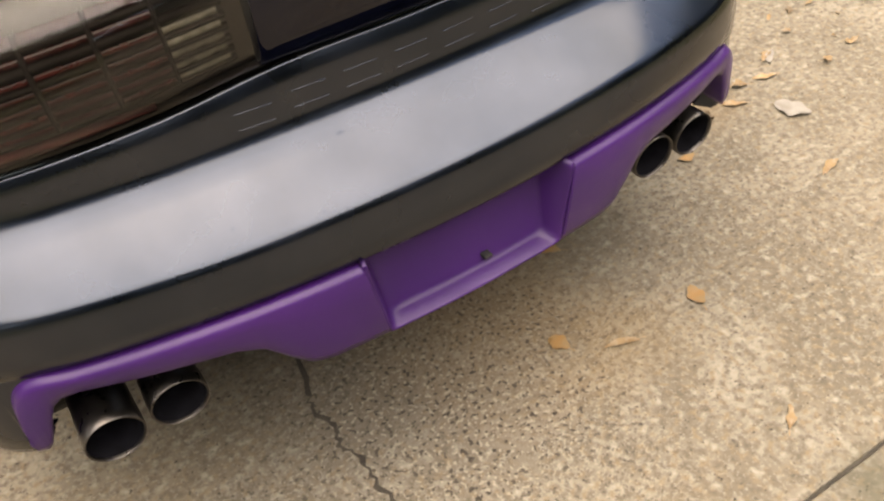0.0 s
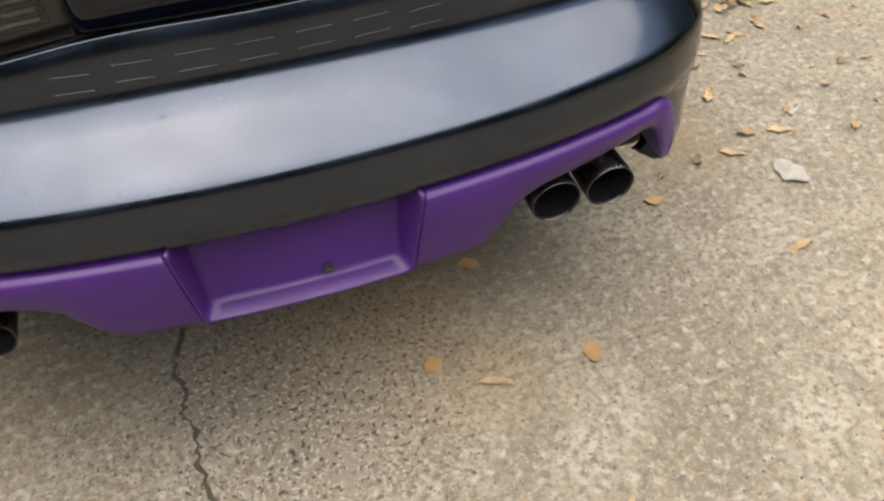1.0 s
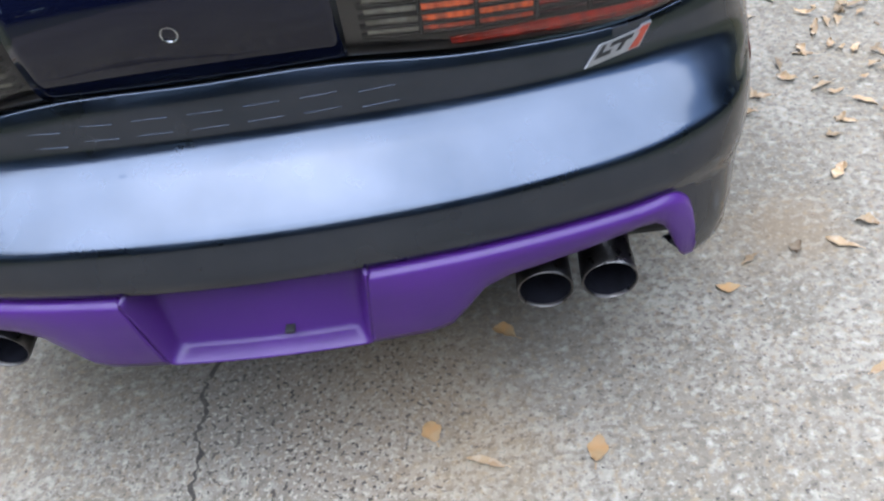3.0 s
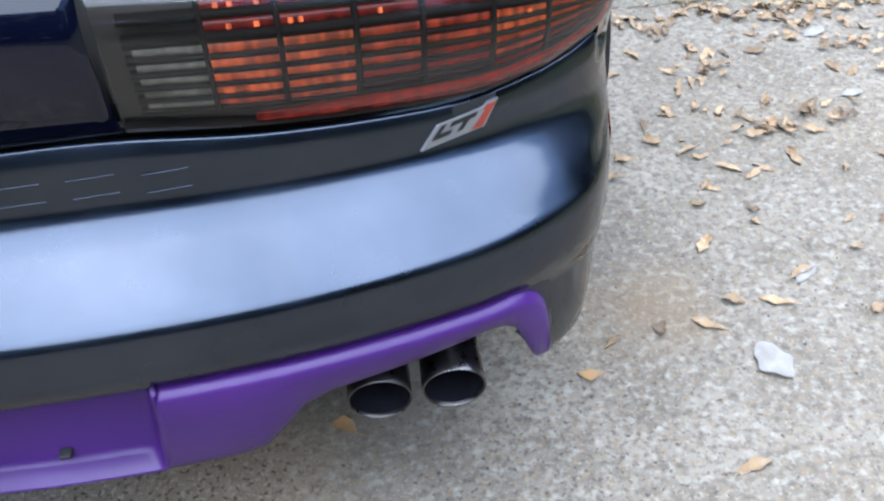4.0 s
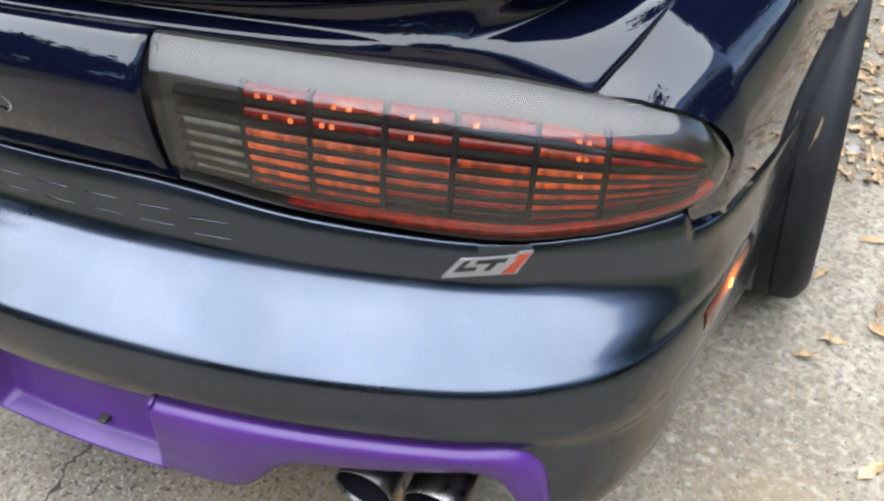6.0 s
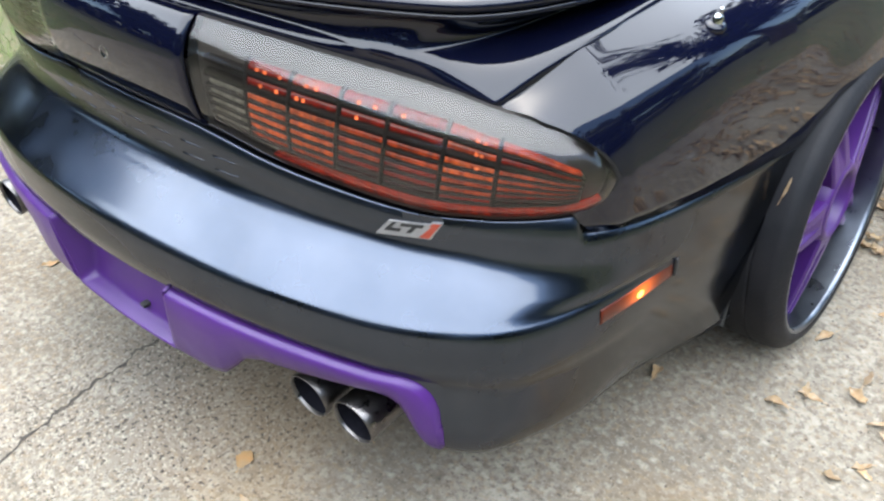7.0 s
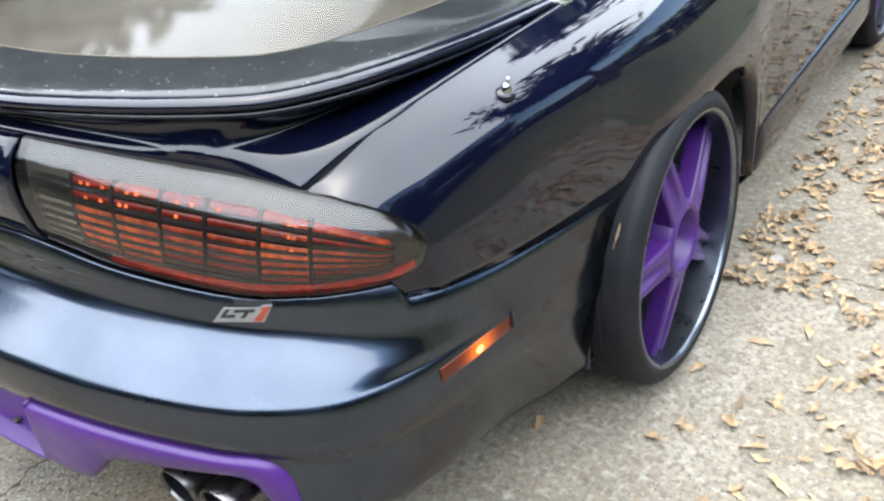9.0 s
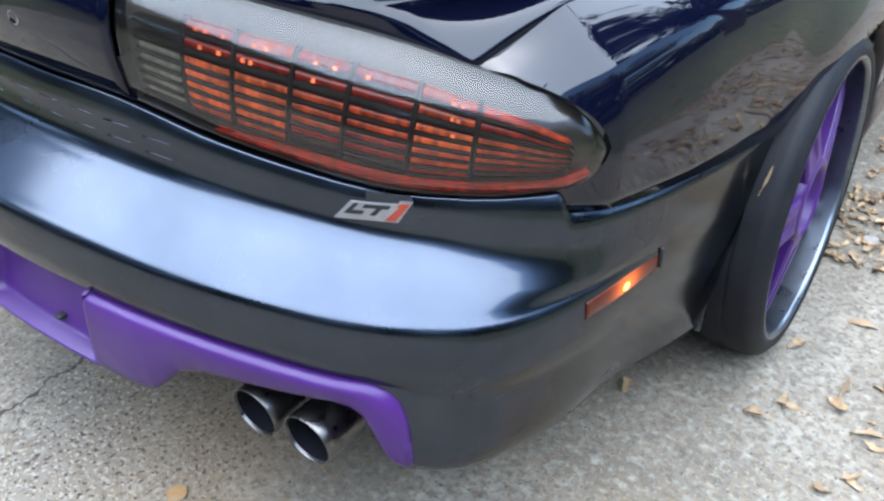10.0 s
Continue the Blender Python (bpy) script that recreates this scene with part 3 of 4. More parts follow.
for x in pads:
    i = at_x(abs(x))
    y = plan[i, 1] + face_in[i]
    z = float(edge_z[i]) - 0.058
    slope = (plan[i + 1, 1] - plan[i, 1]) / (plan[i + 1, 0] - plan[i, 0]) * (1 if x > 0 else -1)
    bm = bmesh.new()
    for dz in (0.013, -0.013):
        box(bm, (-0.027, -0.0022, dz - 0.0009), (0.027, 0.004, dz + 0.0009))
    bmesh.ops.transform(bm, matrix=Matrix.Translation((x, y, z)) @ Matrix.Rotation(math.atan(slope), 4, "Z"), verts=bm.verts)
    part("raised_bar", bm, BUMPER, bumper, bevel=0.0007)

# ---- tail lamps and centre panel ----
LAMP_TOP = [(0.222, 0.268, 0.982), (0.4, 0.315, 0.960), (0.6, 0.384, 0.928), (0.695, 0.416, 0.906), (0.767, 0.452, 0.885), (0.811, 0.487, 0.855), (0.832, 0.513, 0.822), (0.843, 0.525, 0.792)]
LAMP_LOW = [(0.222, 0.247, 0.795), (0.4, 0.268, 0.772), (0.6, 0.316, 0.751), (0.7, 0.368, 0.744), (0.765, 0.420, 0.742), (0.812, 0.466, 0.746), (0.836, 0.502, 0.757), (0.843, 0.525, 0.787)]
top_fine, low_fine = spline(LAMP_TOP, 61), spline(LAMP_LOW, 61)


# the lamps and the panel between them stand upright below and roll back towards the deck above
PROFILE_B = np.linspace(0, 1, 41)
PROFILE_OUT = np.interp(PROFILE_B, np.linspace(0, 1, 121), np.convolve(np.pad(np.interp(np.linspace(0, 1, 121), [0, 0.06, 0.15, 0.4, 0.6, 0.74, 0.87, 1], [0, 0.007, 0.015, 0.027, 0.031, 0.029, 0.020, 0]), 6, mode="reflect", reflect_type="odd"), np.ones(13) / 13, mode="valid"))


def lamp_point(a, b, depth=0.0):
    """A place on the right lamp's face: a from the inner end to the tip, b from its foot to its top."""
    k = a * 60
    i = min(int(k), 59)
    lo, hi = blend(low_fine[i], low_fine[i + 1], k - i), blend(top_fine[i], top_fine[i + 1], k - i)
    p = blend(lo, hi, b)
    t = low_fine[i + 1] - low_fine[i] + top_fine[i + 1] - top_fine[i]
    n = np.array([t[1], -t[0], 0.0])
    n /= np.linalg.norm(n)
    bulge = float(np.interp(b, PROFILE_B, PROFILE_OUT)) * min(1.0, (1 - a) * 2.6 + 0.05)
    return p + n * (bulge - depth)


A_GRID = np.linspace(0, 1, 200)
X_GRID = [lamp_point(a, 0.45)[0] for a in A_GRID]


def a_of_x(x):
    return float(np.interp(x, X_GRID, A_GRID))


def nose(a, b):
    """The rows of cells run together like an arrowhead towards the lamp's tip."""
    k = max(0.0, (a - a_of_x(0.63)) / (1.0 - a_of_x(0.63)))
    return blend(b, 0.34, 0.86 * k ** 1.7)


R, W, T, D = CELL_RED, CELL_WARM, CELL_LIT, CELL_OFF
CELLS = [None, (R, R, T, T, T, T, W), (W, R, T, T, T, T, W), (R, R, W, W, W, R, D), (R, R, W, W, R, R, D), (W, W, T, T, W, W, R), (W, R, W, W, W, R, D)]
BEADS = [(1, 1, 0.22), (1, 1, 0.42), (1, 1, 0.80), (1, 2, 0.35), (1, 2, 0.75), (2, 1, 0.30), (2, 1, 0.52), (2, 2, 0.14), (2, 2, 0.28), (3, 1, 0.35), (3, 1, 0.72), (3, 2, 0.36), (4, 1, 0.20), (5, 1, 0.60), (5, 1, 0.75), (5, 2, 0.62), (5, 2, 0.72), (5, 3, 0.66)]


def tail_lamp(lit):
    lamp = new("tail_lamp")
    lamp.parent = car
    tagged(lamp, "smoked tail lamp with glowing red-orange cells behind a dark grid" if lit else "smoked tail lamp, dim red cells behind a dark grid")
    bm = bmesh.new()
    A, B = np.linspace(0, 1, 60), np.linspace(0, 1, 30)
    sheet(bm, [[lamp_point(a, b) for b in B] for a in A], flip=True)
    lens = part("lens", bm, LENS, lamp, "hazy smoked lens")
    lens.visible_shadow = False
    bm = bmesh.new()
    sheet(bm, [[lamp_point(a, b, 0.022) for b in B] for a in A])
    ring = [lamp_point(a, 0, 0.0) for a in A] + [lamp_point(a, 1, 0.0) for a in A[::-1]]
    back = [lamp_point(a, 0, 0.022) for a in A] + [lamp_point(a, 1, 0.022) for a in A[::-1]]
    sheet(bm, [ring, back], closed=True, flip=True)
    part("housing", bm, LAMP_BACK, lamp)
    edges = [0.258, 0.327, 0.333, 0.404, 0.411, 0.486, 0.494, 0.562, 0.570, 0.649, 0.657, 0.724, 0.731, 0.824]
    bands = [(0.738, 0.802, 1), (0.622, 0.695, 2), (0.499, 0.563, 3), (0.409, 0.468, 4), (0.319, 0.379, 5), (0.231, 0.291, 6), (0.154, 0.205, 7)]
    for c in range(7):
        a0, a1 = a_of_x(edges[2 * c]), a_of_x(edges[2 * c + 1])
        for b0, b1, r in bands:
            if c == 0 and r < 3:
                continue
            bm = bmesh.new()
            n = 9
            front, rear = [], []
            for d, dest in ((0.008, front), (0.020, rear)):
                dest.append([lamp_point(a, nose(a, b0 + 0.004), d + (0.002 if d < 0.01 else 0)) for a in np.linspace(a0, a1, n)])
                dest.append([lamp_point(a, nose(a, (b0 + b1) / 2), d) for a in np.linspace(a0, a1, n)])
                dest.append([lamp_point(a, nose(a, b1 - 0.004), d + (0.002 if d < 0.01 else 0)) for a in np.linspace(a0, a1, n)])
            sheet(bm, [rear[0]] + front + [rear[2]], flip=True)
            mat = CELL_CLEAR if c == 0 else CELL_OFF if not lit else CELLS[c][r - 1]
            part("cell", bm, mat, lamp, "clear ribbed cell" if c == 0 else "")
    # hand-placed glints: small facets that glow by themselves
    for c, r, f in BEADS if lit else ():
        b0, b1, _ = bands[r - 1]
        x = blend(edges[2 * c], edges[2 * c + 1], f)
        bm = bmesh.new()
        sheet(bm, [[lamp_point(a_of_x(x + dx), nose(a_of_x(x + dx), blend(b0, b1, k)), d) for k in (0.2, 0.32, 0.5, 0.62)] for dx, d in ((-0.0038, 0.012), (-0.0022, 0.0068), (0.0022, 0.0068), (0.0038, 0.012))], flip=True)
        part("glint_facet", bm, BEAD, lamp, "orange lamp facet, its glint given as glow")
    for f0, f1 in ((0.697, 0.735), (0.565, 0.620), (0.470, 0.497), (0.381, 0.407), (0.293, 0.317), (0.207, 0.229), (0.128, 0.152)):
        bm = bmesh.new()
        span = np.linspace(a_of_x(0.25), a_of_x(0.828), 40)
        sheet(bm, [[lamp_point(a, nose(a, b), d) for a in span] for b, d in ((f0, 0.020), (f0, 0.0065), (f1, 0.0065), (f1, 0.020))], flip=True)
        part("grid_bar", bm, GRID, lamp)
    for x in (0.330, 0.4075, 0.490, 0.566, 0.653, 0.7275):
        bm = bmesh.new()
        sheet(bm, [[lamp_point(a_of_x(x + e), b, d) for b in np.linspace(0.14, 0.82, 14)] for e, d in ((-0.0030, 0.020), (-0.0030, 0.006), (0.0030, 0.006), (0.0030, 0.020))], flip=False)
        part("grid_bar", bm, GRID, lamp)
    bm = bmesh.new()
    a0, a1 = a_of_x(0.37), 0.84
    sheet(bm, [[lamp_point(a, 0.022, d) for a, s in zip(np.linspace(a0, a1, 30), np.linspace(0, 1, 30))] for d in (0.02, 0.004)] +
          [[lamp_point(a, 0.040 + 0.080 * min(1.0, s * 5) + 0.03 * s * s, d) for a, s in zip(np.linspace(a0, a1, 30), np.linspace(0, 1, 30))] for d in (0.004, 0.02)], flip=True)
    # right strip glows by its material, left one does not
    part("reflector", bm, REFLECTOR if lit else REFLECTOR_OFF, lamp, "dark red reflector strip")
    return lamp


tail_lamp(True)
left_lamp = tail_lamp(False)
for o in left_lamp.children:
    o.data.transform(Matrix.Diagonal((-1, 1, 1, 1)))
    o.data.flip_normals()

bm = bmesh.new()
cx = np.linspace(-0.2195, 0.2195, 24)
lo = lambda x: np.array((x, 0.241 + 0.13 * x * x, 0.797))
hi = lambda x: np.array((x, 0.243 + 0.45 * x * x, 0.990 - 0.2 * x * x))
sheet(bm, [[blend(lo(x), hi(x), b) + np.array((0, -float(np.interp(b, PROFILE_B, PROFILE_OUT)) + (0.02 if b in (0, 1) else 0), 0)) for x in cx] for b in [0] + list(np.linspace(0.015, 0.985, 30)) + [1]], flip=True)
panel = part("centre_panel", bm, PAINT, car, "glossy dark panel between the lamps", thick=0.005)
bm = bmesh.new()
lock_pose = Matrix.Translation((0.006, 0.2135, 0.884)) @ Matrix.Rotation(radians(90), 4, "X")
lathe(bm, [(0.0005, 0.004), (0.007, 0.004), (0.0075, 0.003), (0.0095, 0.003), (0.0105, 0.006), (0.0125, 0.005), (0.0135, -0.004)], lock_pose, 24)
part("lock", bm, CHROME, panel, "small chrome key lock")

# ---- deck, spoiler and hatch ----
DECK = [(0, 0.252, 0.996), (0.2, 0.272, 0.988), (0.4, 0.324, 0.966), (0.55, 0.377, 0.942), (0.692, 0.421, 0.911), (0.726, 0.492, 0.948), (0.755, 0.60, 0.971), (0.770, 0.76, 0.984), (0.781, 0.93, 0.990), (0.789, 1.12, 0.995)]
FOLD = [(0, 0.276, 1.000), (0.2, 0.294, 0.993), (0.4, 0.340, 0.974), (0.52, 0.366, 0.963), (0.575, 0.400, 0.966), (0.625, 0.48, 0.969), (0.665, 0.60, 0.975), (0.70, 0.76, 0.984), (0.727, 0.93, 0.992), (0.75, 1.12, 0.997)]
WING = [(0, 0.240, 1.052), (0.22, 0.260, 1.051), (0.43, 0.318, 1.050), (0.6, 0.392, 1.048), (0.668, 0.450, 1.046), (0.713, 0.53, 1.043), (0.742, 0.63, 1.038), (0.762, 0.76, 1.030), (0.772, 0.90, 1.020), (0.775, 1.10, 1.008)]
N = 73
fold, wing = (spline(p, N, True) for p in (FOLD, WING))
# the deck's outline has a sharp corner where the quarter panel's seam begins
deck = np.vstack([spline(DECK[:5], 33, True), spline(DECK[4:], 41)[1:]])


def shrink(line, k, dz):
    """A line pulled towards the middle of the hatch."""
    mid = np.array((0, 1.1, 0))
    out = line.copy()
    d = out[:, :2] - mid[:2]
    out[:, :2] -= d / np.linalg.norm(d, axis=1)[:, None] * k
    out[:, 2] += dz
    return out


bm = bmesh.new()
sheet(bm, mirrored([deck + (0, 0.012, -0.02), deck + (0, 0.001, -0.004), shrink(deck, 0.004, 0.002), blend(deck, fold, 0.55) + (0, 0, 0.003), fold, shrink(fold, 0.006, 0.005), blend(shrink(fold, 0.010, 0.012), shrink(wing, 0.030, -0.022), 0.45), shrink(wing, 0.026, -0.034), shrink(wing, 0.008, -0.026), shrink(wing, 0.006, -0.0205), shrink(wing, 0.020, -0.0175)]))
part("deck_lid", bm, PAINT, car, "dark blue deck lid", thick=0.0)
bm = bmesh.new()
sheet(bm, mirrored([shrink(wing, 0.034, -0.014), shrink(wing, 0.008, -0.0145), shrink(wing, 0.003, -0.013), shrink(wing, 0.0, -0.010), shrink(wing, -0.001, -0.004), shrink(wing, 0.002, 0.0005), shrink(wing, 0.008, 0.004), shrink(wing, 0.016, 0.0062), shrink(wing, 0.018, 0.0060), shrink(wing, 0.018, 0.002)]))
part("spoiler", bm, PAINT, car, "dark blue rear spoiler with a thin trailing edge")
bm = bmesh.new()
sheet(bm, mirrored([shrink(wing, 0.0205, 0.002), shrink(wing, 0.0205, 0.0062), shrink(wing, 0.023, 0.0076), shrink(wing, 0.05, 0.012), shrink(wing, 0.11, 0.016), shrink(wing, 0.165, 0.017)]))
part("hatch_border", bm, BORDER, car, "black glass border of the hatch with pale specks")
roof_line = np.array([(0.60 * k, 1.80 - 0.06 * (1 - k * k), 1.30 - 0.05 * k * k) for k in np.linspace(0, 1, N)])
glass_low = shrink(wing, 0.166, 0.019)
bm = bmesh.new()
sheet(bm, mirrored([blend(glass_low, roof_line, s) + (0, 0, 0.05 * math.sin(math.pi * s)) for s in np.linspace(0, 1, 12)]))
hatch = part("hatch_glass", bm, GLASS, car, "curved rear hatch glass")
hatch.visible_shadow = False
bm = bmesh.new()
hub_point = np.array((0.0, 1.6, 0.965))
sheet(bm, mirrored([shrink(wing, 0.15, -0.01), shrink(wing, 0.19, -0.035), blend(shrink(wing, 0.19, -0.045), hub_point, 0.3), blend(shrink(wing, 0.19, -0.05), hub_point, 0.65), blend(shrink(wing, 0.19, -0.05), hub_point, 0.97)]))
part("cargo_cover", bm, TAN, car, "tan carpeted cargo cover")
bm = bmesh.new()
box(bm, (-0.70, 1.75, 0.42), (0.70, 3.70, 0.45))
part("cabin_floor", bm, UNDER, car, smooth=False)

# ---- body sides ----
YK = [0.40, 0.44, 0.55, 0.75, 1.0, 1.4, 2.0, 3.3, 4.2, 4.75]
SX = [[0.687, 0.702, 0.744, 0.772, 0.787, 0.794, 0.79, 0.80, 0.78, 0.60], [0.733, 0.749, 0.793, 0.842, 0.862, 0.872, 0.87, 0.87, 0.84, 0.66], [0.764, 0.783, 0.836, 0.884, 0.915, 0.932, 0.925, 0.92, 0.90, 0.69],
      [0.792, 0.812, 0.857, 0.897, 0.930, 0.959, 0.955, 0.945, 0.935, 0.70], [0.764, 0.791, 0.849, 0.893, 0.926, 0.957, 0.950, 0.94, 0.93, 0.70]]
SZ = [[0.893, 0.911, 0.960, 0.983, 0.992, 0.998, 1.0, 0.98, 0.88, 0.70], [0.886, 0.898, 0.924, 0.948, 0.958, 0.966, 0.975, 0.95, 0.85, 0.68], [0.873, 0.874, 0.876, 0.900, 0.905, 0.905, 0.88, 0.86, 0.78, 0.64],
      [0.828, 0.818, 0.79, 0.79, 0.79, 0.79, 0.74, 0.70, 0.66, 0.56]]
ARCHES = ((1.48, 0.485, 0.705), (3.92, 0.42, 0.70))


def low_edge(y):
    z = float(np.interp(y, [0.48, 0.69, 0.89, 1.1], [0.696, 0.6715, 0.6455, 0.6245])) if y < ARCHES[0][0] else 0.24
    for c, half, top in ARCHES:
        if abs(y - c) < half and (y > c or c > 2):
            z = max(z, top * (1 - abs((y - c) / half) ** 3) ** (1 / 3))
    if 1.0 < y <= ARCHES[0][0]:
        # behind the wheel the opening follows the tyre closely
        z = max(z, min(ARCHES[0][2], 0.366 + math.sqrt(max(0.0, 0.380 ** 2 - (y - 1.355) ** 2))))
    return z


@functools.lru_cache(maxsize=None)
def key_line(values):
    return spline(list(values), (len(YK) - 1) * 12 + 1)[:, 0]


def smooth_key(values, y):
    f = np.interp(y, YK, np.arange(len(YK)))
    v = key_line(tuple(values))
    return float(np.interp(f * 12, np.arange(len(v)), v))


@functools.lru_cache(maxsize=None)
def section(y):
    """The body's side at a distance along the car, from the upper seam down to its lower edge."""
    pts = []
    for k in range(5):
        pts.append((smooth_key(SX[k], y), y, smooth_key(SZ[k], y) if k < 4 else low_edge(y)))
    p = np.array(pts)
    if p[3, 2] < p[4, 2] + 0.03:
        p[3, 2] = p[4, 2] + 0.03
    fine = spline(p, 21)
    # the opening's edge is drawn out a little over the wheel
    flare = float(ease((y - 0.95) / 0.33) * ease((2.06 - y) / 0.22))
    fine[:, 0] += 0.022 * flare * ease((np.linspace(0, 1, 21) - 0.55) / 0.45)
    lip = fine[-1] + (-0.035, 0, 0.0)
    first = fine[0] + (-0.006, 0, -0.012)
    return np.vstack([[first], [fine[0]], [blend(fine[0], fine[1], 0.08)], fine[1:], [lip]])


# the rear edge follows the lamp round its tip, then hooks down to the bumper
edge_line = [(p[1] + 0.004, p[2]) for p in top_fine if p[0] > 0.70] + [(p[1] + 0.004, p[2]) for p in low_fine[::-1] if p[0] > 0.80] + [(0.4785, 0.735), (0.4795, 0.722), (0.4835, 0.710), (0.490, 0.702), (0.503, 0.6945)]
EDGE_Z, EDGE_Y = [p[1] for p in edge_line[::-1]], [p[0] for p in edge_line[::-1]]


def side_panel(name, y0, y1, n, side, hug=False, label=""):
    bm = bmesh.new()
    rows = []
    if hug:
        for s in np.linspace(0, 1, 16):
            rows.append([])
            for k in range(24):
                y = y0
                for _ in range(3):
                    z = section(y)[k, 2]
                    y = float(np.interp(z, EDGE_Z, EDGE_Y))
                rows[-1].append(section(blend(y, 0.60, s))[k] * (side, 1, 1))
        y0 = 0.60
    for s in np.linspace(0, 1, n)[1 if hug else 0:]:
        rows.append(section(blend(y0, y1, s)) * (side, 1, 1))
    sheet(bm, rows, flip=side < 0)
    return part(name, bm, PAINT, car, label)


for side in (1, -1):
    side_panel("quarter_panel", 0.425, 2.20, 90, side, True, "dark blue rear quarter panel mirroring trees and leaves")
    side_panel("door", 2.206, 3.30, 30, side, label="dark blue door")
    side_panel("front_fender", 3.306, 4.75, 60, side)
    bm = bmesh.new()
    prof = [(0.942, 0.392), (0.950, 0.368), (0.958, 0.335), (0.960, 0.275), (0.952, 0.235), (0.93, 0.20), (0.86, 0.19)]
    sheet(bm, [[(side * (x - 0.012 * (k == 0)), y, z) for x, z in prof] for k, y in enumerate(np.linspace(1.975, 3.52, 20))], flip=side > 0)
    part("rocker_skirt", bm, PAINT, car, "dark side skirt", thick=0.006)
    for c, half, top in ARCHES:
        bm = bmesh.new()
        arc = [(c + (half + 0.01) * math.copysign(abs(math.cos(t)) ** (2 / 3), math.cos(t)), (top + 0.004) * math.sin(t) ** (2 / 3)) for t in np.linspace(0.02, math.pi - 0.02, 30)]
        sheet(bm, [[(side * x, y, max(z, 0.2)) for y, z in arc] for x in (0.90, 0.60)], flip=side < 0)
        part("wheel_arch_liner", bm, UNDER, car)

# upper body, seen little
bm = bmesh.new()
sheet(bm, mirrored([roof_line, roof_line + (0, 0.35, 0.012), roof_line + (0, 0.7, 0.0)]))
part("roof", bm, PAINT, car)
wind_low = np.array([(0.74 * k, 3.55 - 0.22 * k * k, 0.965) for k in np.linspace(0, 1, N)])
bm = bmesh.new()
sheet(bm, mirrored([blend(roof_line + (0, 0.7, 0.0), wind_low, s) + (0, 0, 0.03 * math.sin(math.pi * s)) for s in np.linspace(0, 1, 8)]))
part("windscreen", bm, GLASS, car).visible_shadow = False
for side in (1, -1):
    bm = bmesh.new()
    ys = np.linspace(1.14, 3.3, 24)
    rows = []
    for s in np.linspace(0, 1, 6):
        rows.append([(side * blend(smooth_key(SX[0], y), 0.60, s), y + s * 0.0, blend(smooth_key(SZ[0], y) - 0.01, min(1.25, 1.02 + 0.45 * (y - 1.1), 1.0 + 0.5 * (3.4 - y)), s)) for y in ys])
    sheet(bm, rows, flip=side > 0)
    part("side_window", bm, GLASS, car).visible_shadow = False
bm = bmesh.new()
nose = np.array([(0.60 * k, 4.95 - 0.2 * k * k, 0.62) for k in np.linspace(0, 1, N)])
sheet(bm, mirrored([blend(wind_low + (0.04, 0, 0.0), nose, s) + (0, 0, 0.10 * math.sin(math.pi * s)) for s in np.linspace(0, 1, 12)]))
part("bonnet", bm, PAINT, car)
bm = bmesh.new()
sheet(bm, mirrored([nose, nose + (0.08, 0.03, -0.15), nose + (0.06, 0, -0.36), nose + (0.0, -0.2, -0.40)]))
part("front_bumper", bm, BUMPER, car)
bm = bmesh.new()
box(bm, (-0.735, 0.37, 0.262), (0.735, 0.9, 0.455))
box(bm, (-0.70, 0.9, 0.24), (0.70, 4.7, 0.40))
box(bm, (-0.58, 0.27, 0.47), (0.58, 0.36, 0.58))
part("underbody", bm, UNDER, car, "black underbody", smooth=False, bevel=0.02)


# ---- exhaust, wheels ----
def pipe_tip(x, y, z, r):
    bm = bmesh.new()
    seg = 40
    rows = []
    for rad, d, slant in ((r * 0.93, 0.34, 0), (r * 0.97, 0.08, -0.02), (r, 0.02, -0.08), (r, 0.0, -0.08), (r - 0.0012, -0.0015, -0.08), (r - 0.003, 0.001, -0.08), (r - 0.004, 0.02, -0.08)):
        rows.append([(x + rad * math.cos(a), y + d + slant * rad * math.sin(a), z + rad * math.sin(a)) for a in (2 * math.pi * k / seg for k in range(seg))])
    sheet(bm, rows, closed=True)
    tip = part("exhaust_tip", bm, STEEL, car, "slash-cut steel exhaust tip, black inside")
    bm = bmesh.new()
    rows = [[(x + rad * math.cos(a), y + d - 0.08 * rad * math.sin(a), z + rad * math.sin(a)) for a in (2 * math.pi * k / seg for k in range(seg))] for rad, d in ((r - 0.0028, 0.002), (r - 0.0040, 0.012), (r - 0.006, 0.1), (r * 0.7, 0.18), (0.001, 0.18))]
    sheet(bm, rows, closed=True)
    part("bore", bm, SOOT, tip)


for x, y in ((0.563, 0.190), (0.456, 0.185), (-0.604, 0.182), (-0.500, 0.188)):
    pipe_tip(x, y, 0.348, 0.0465)


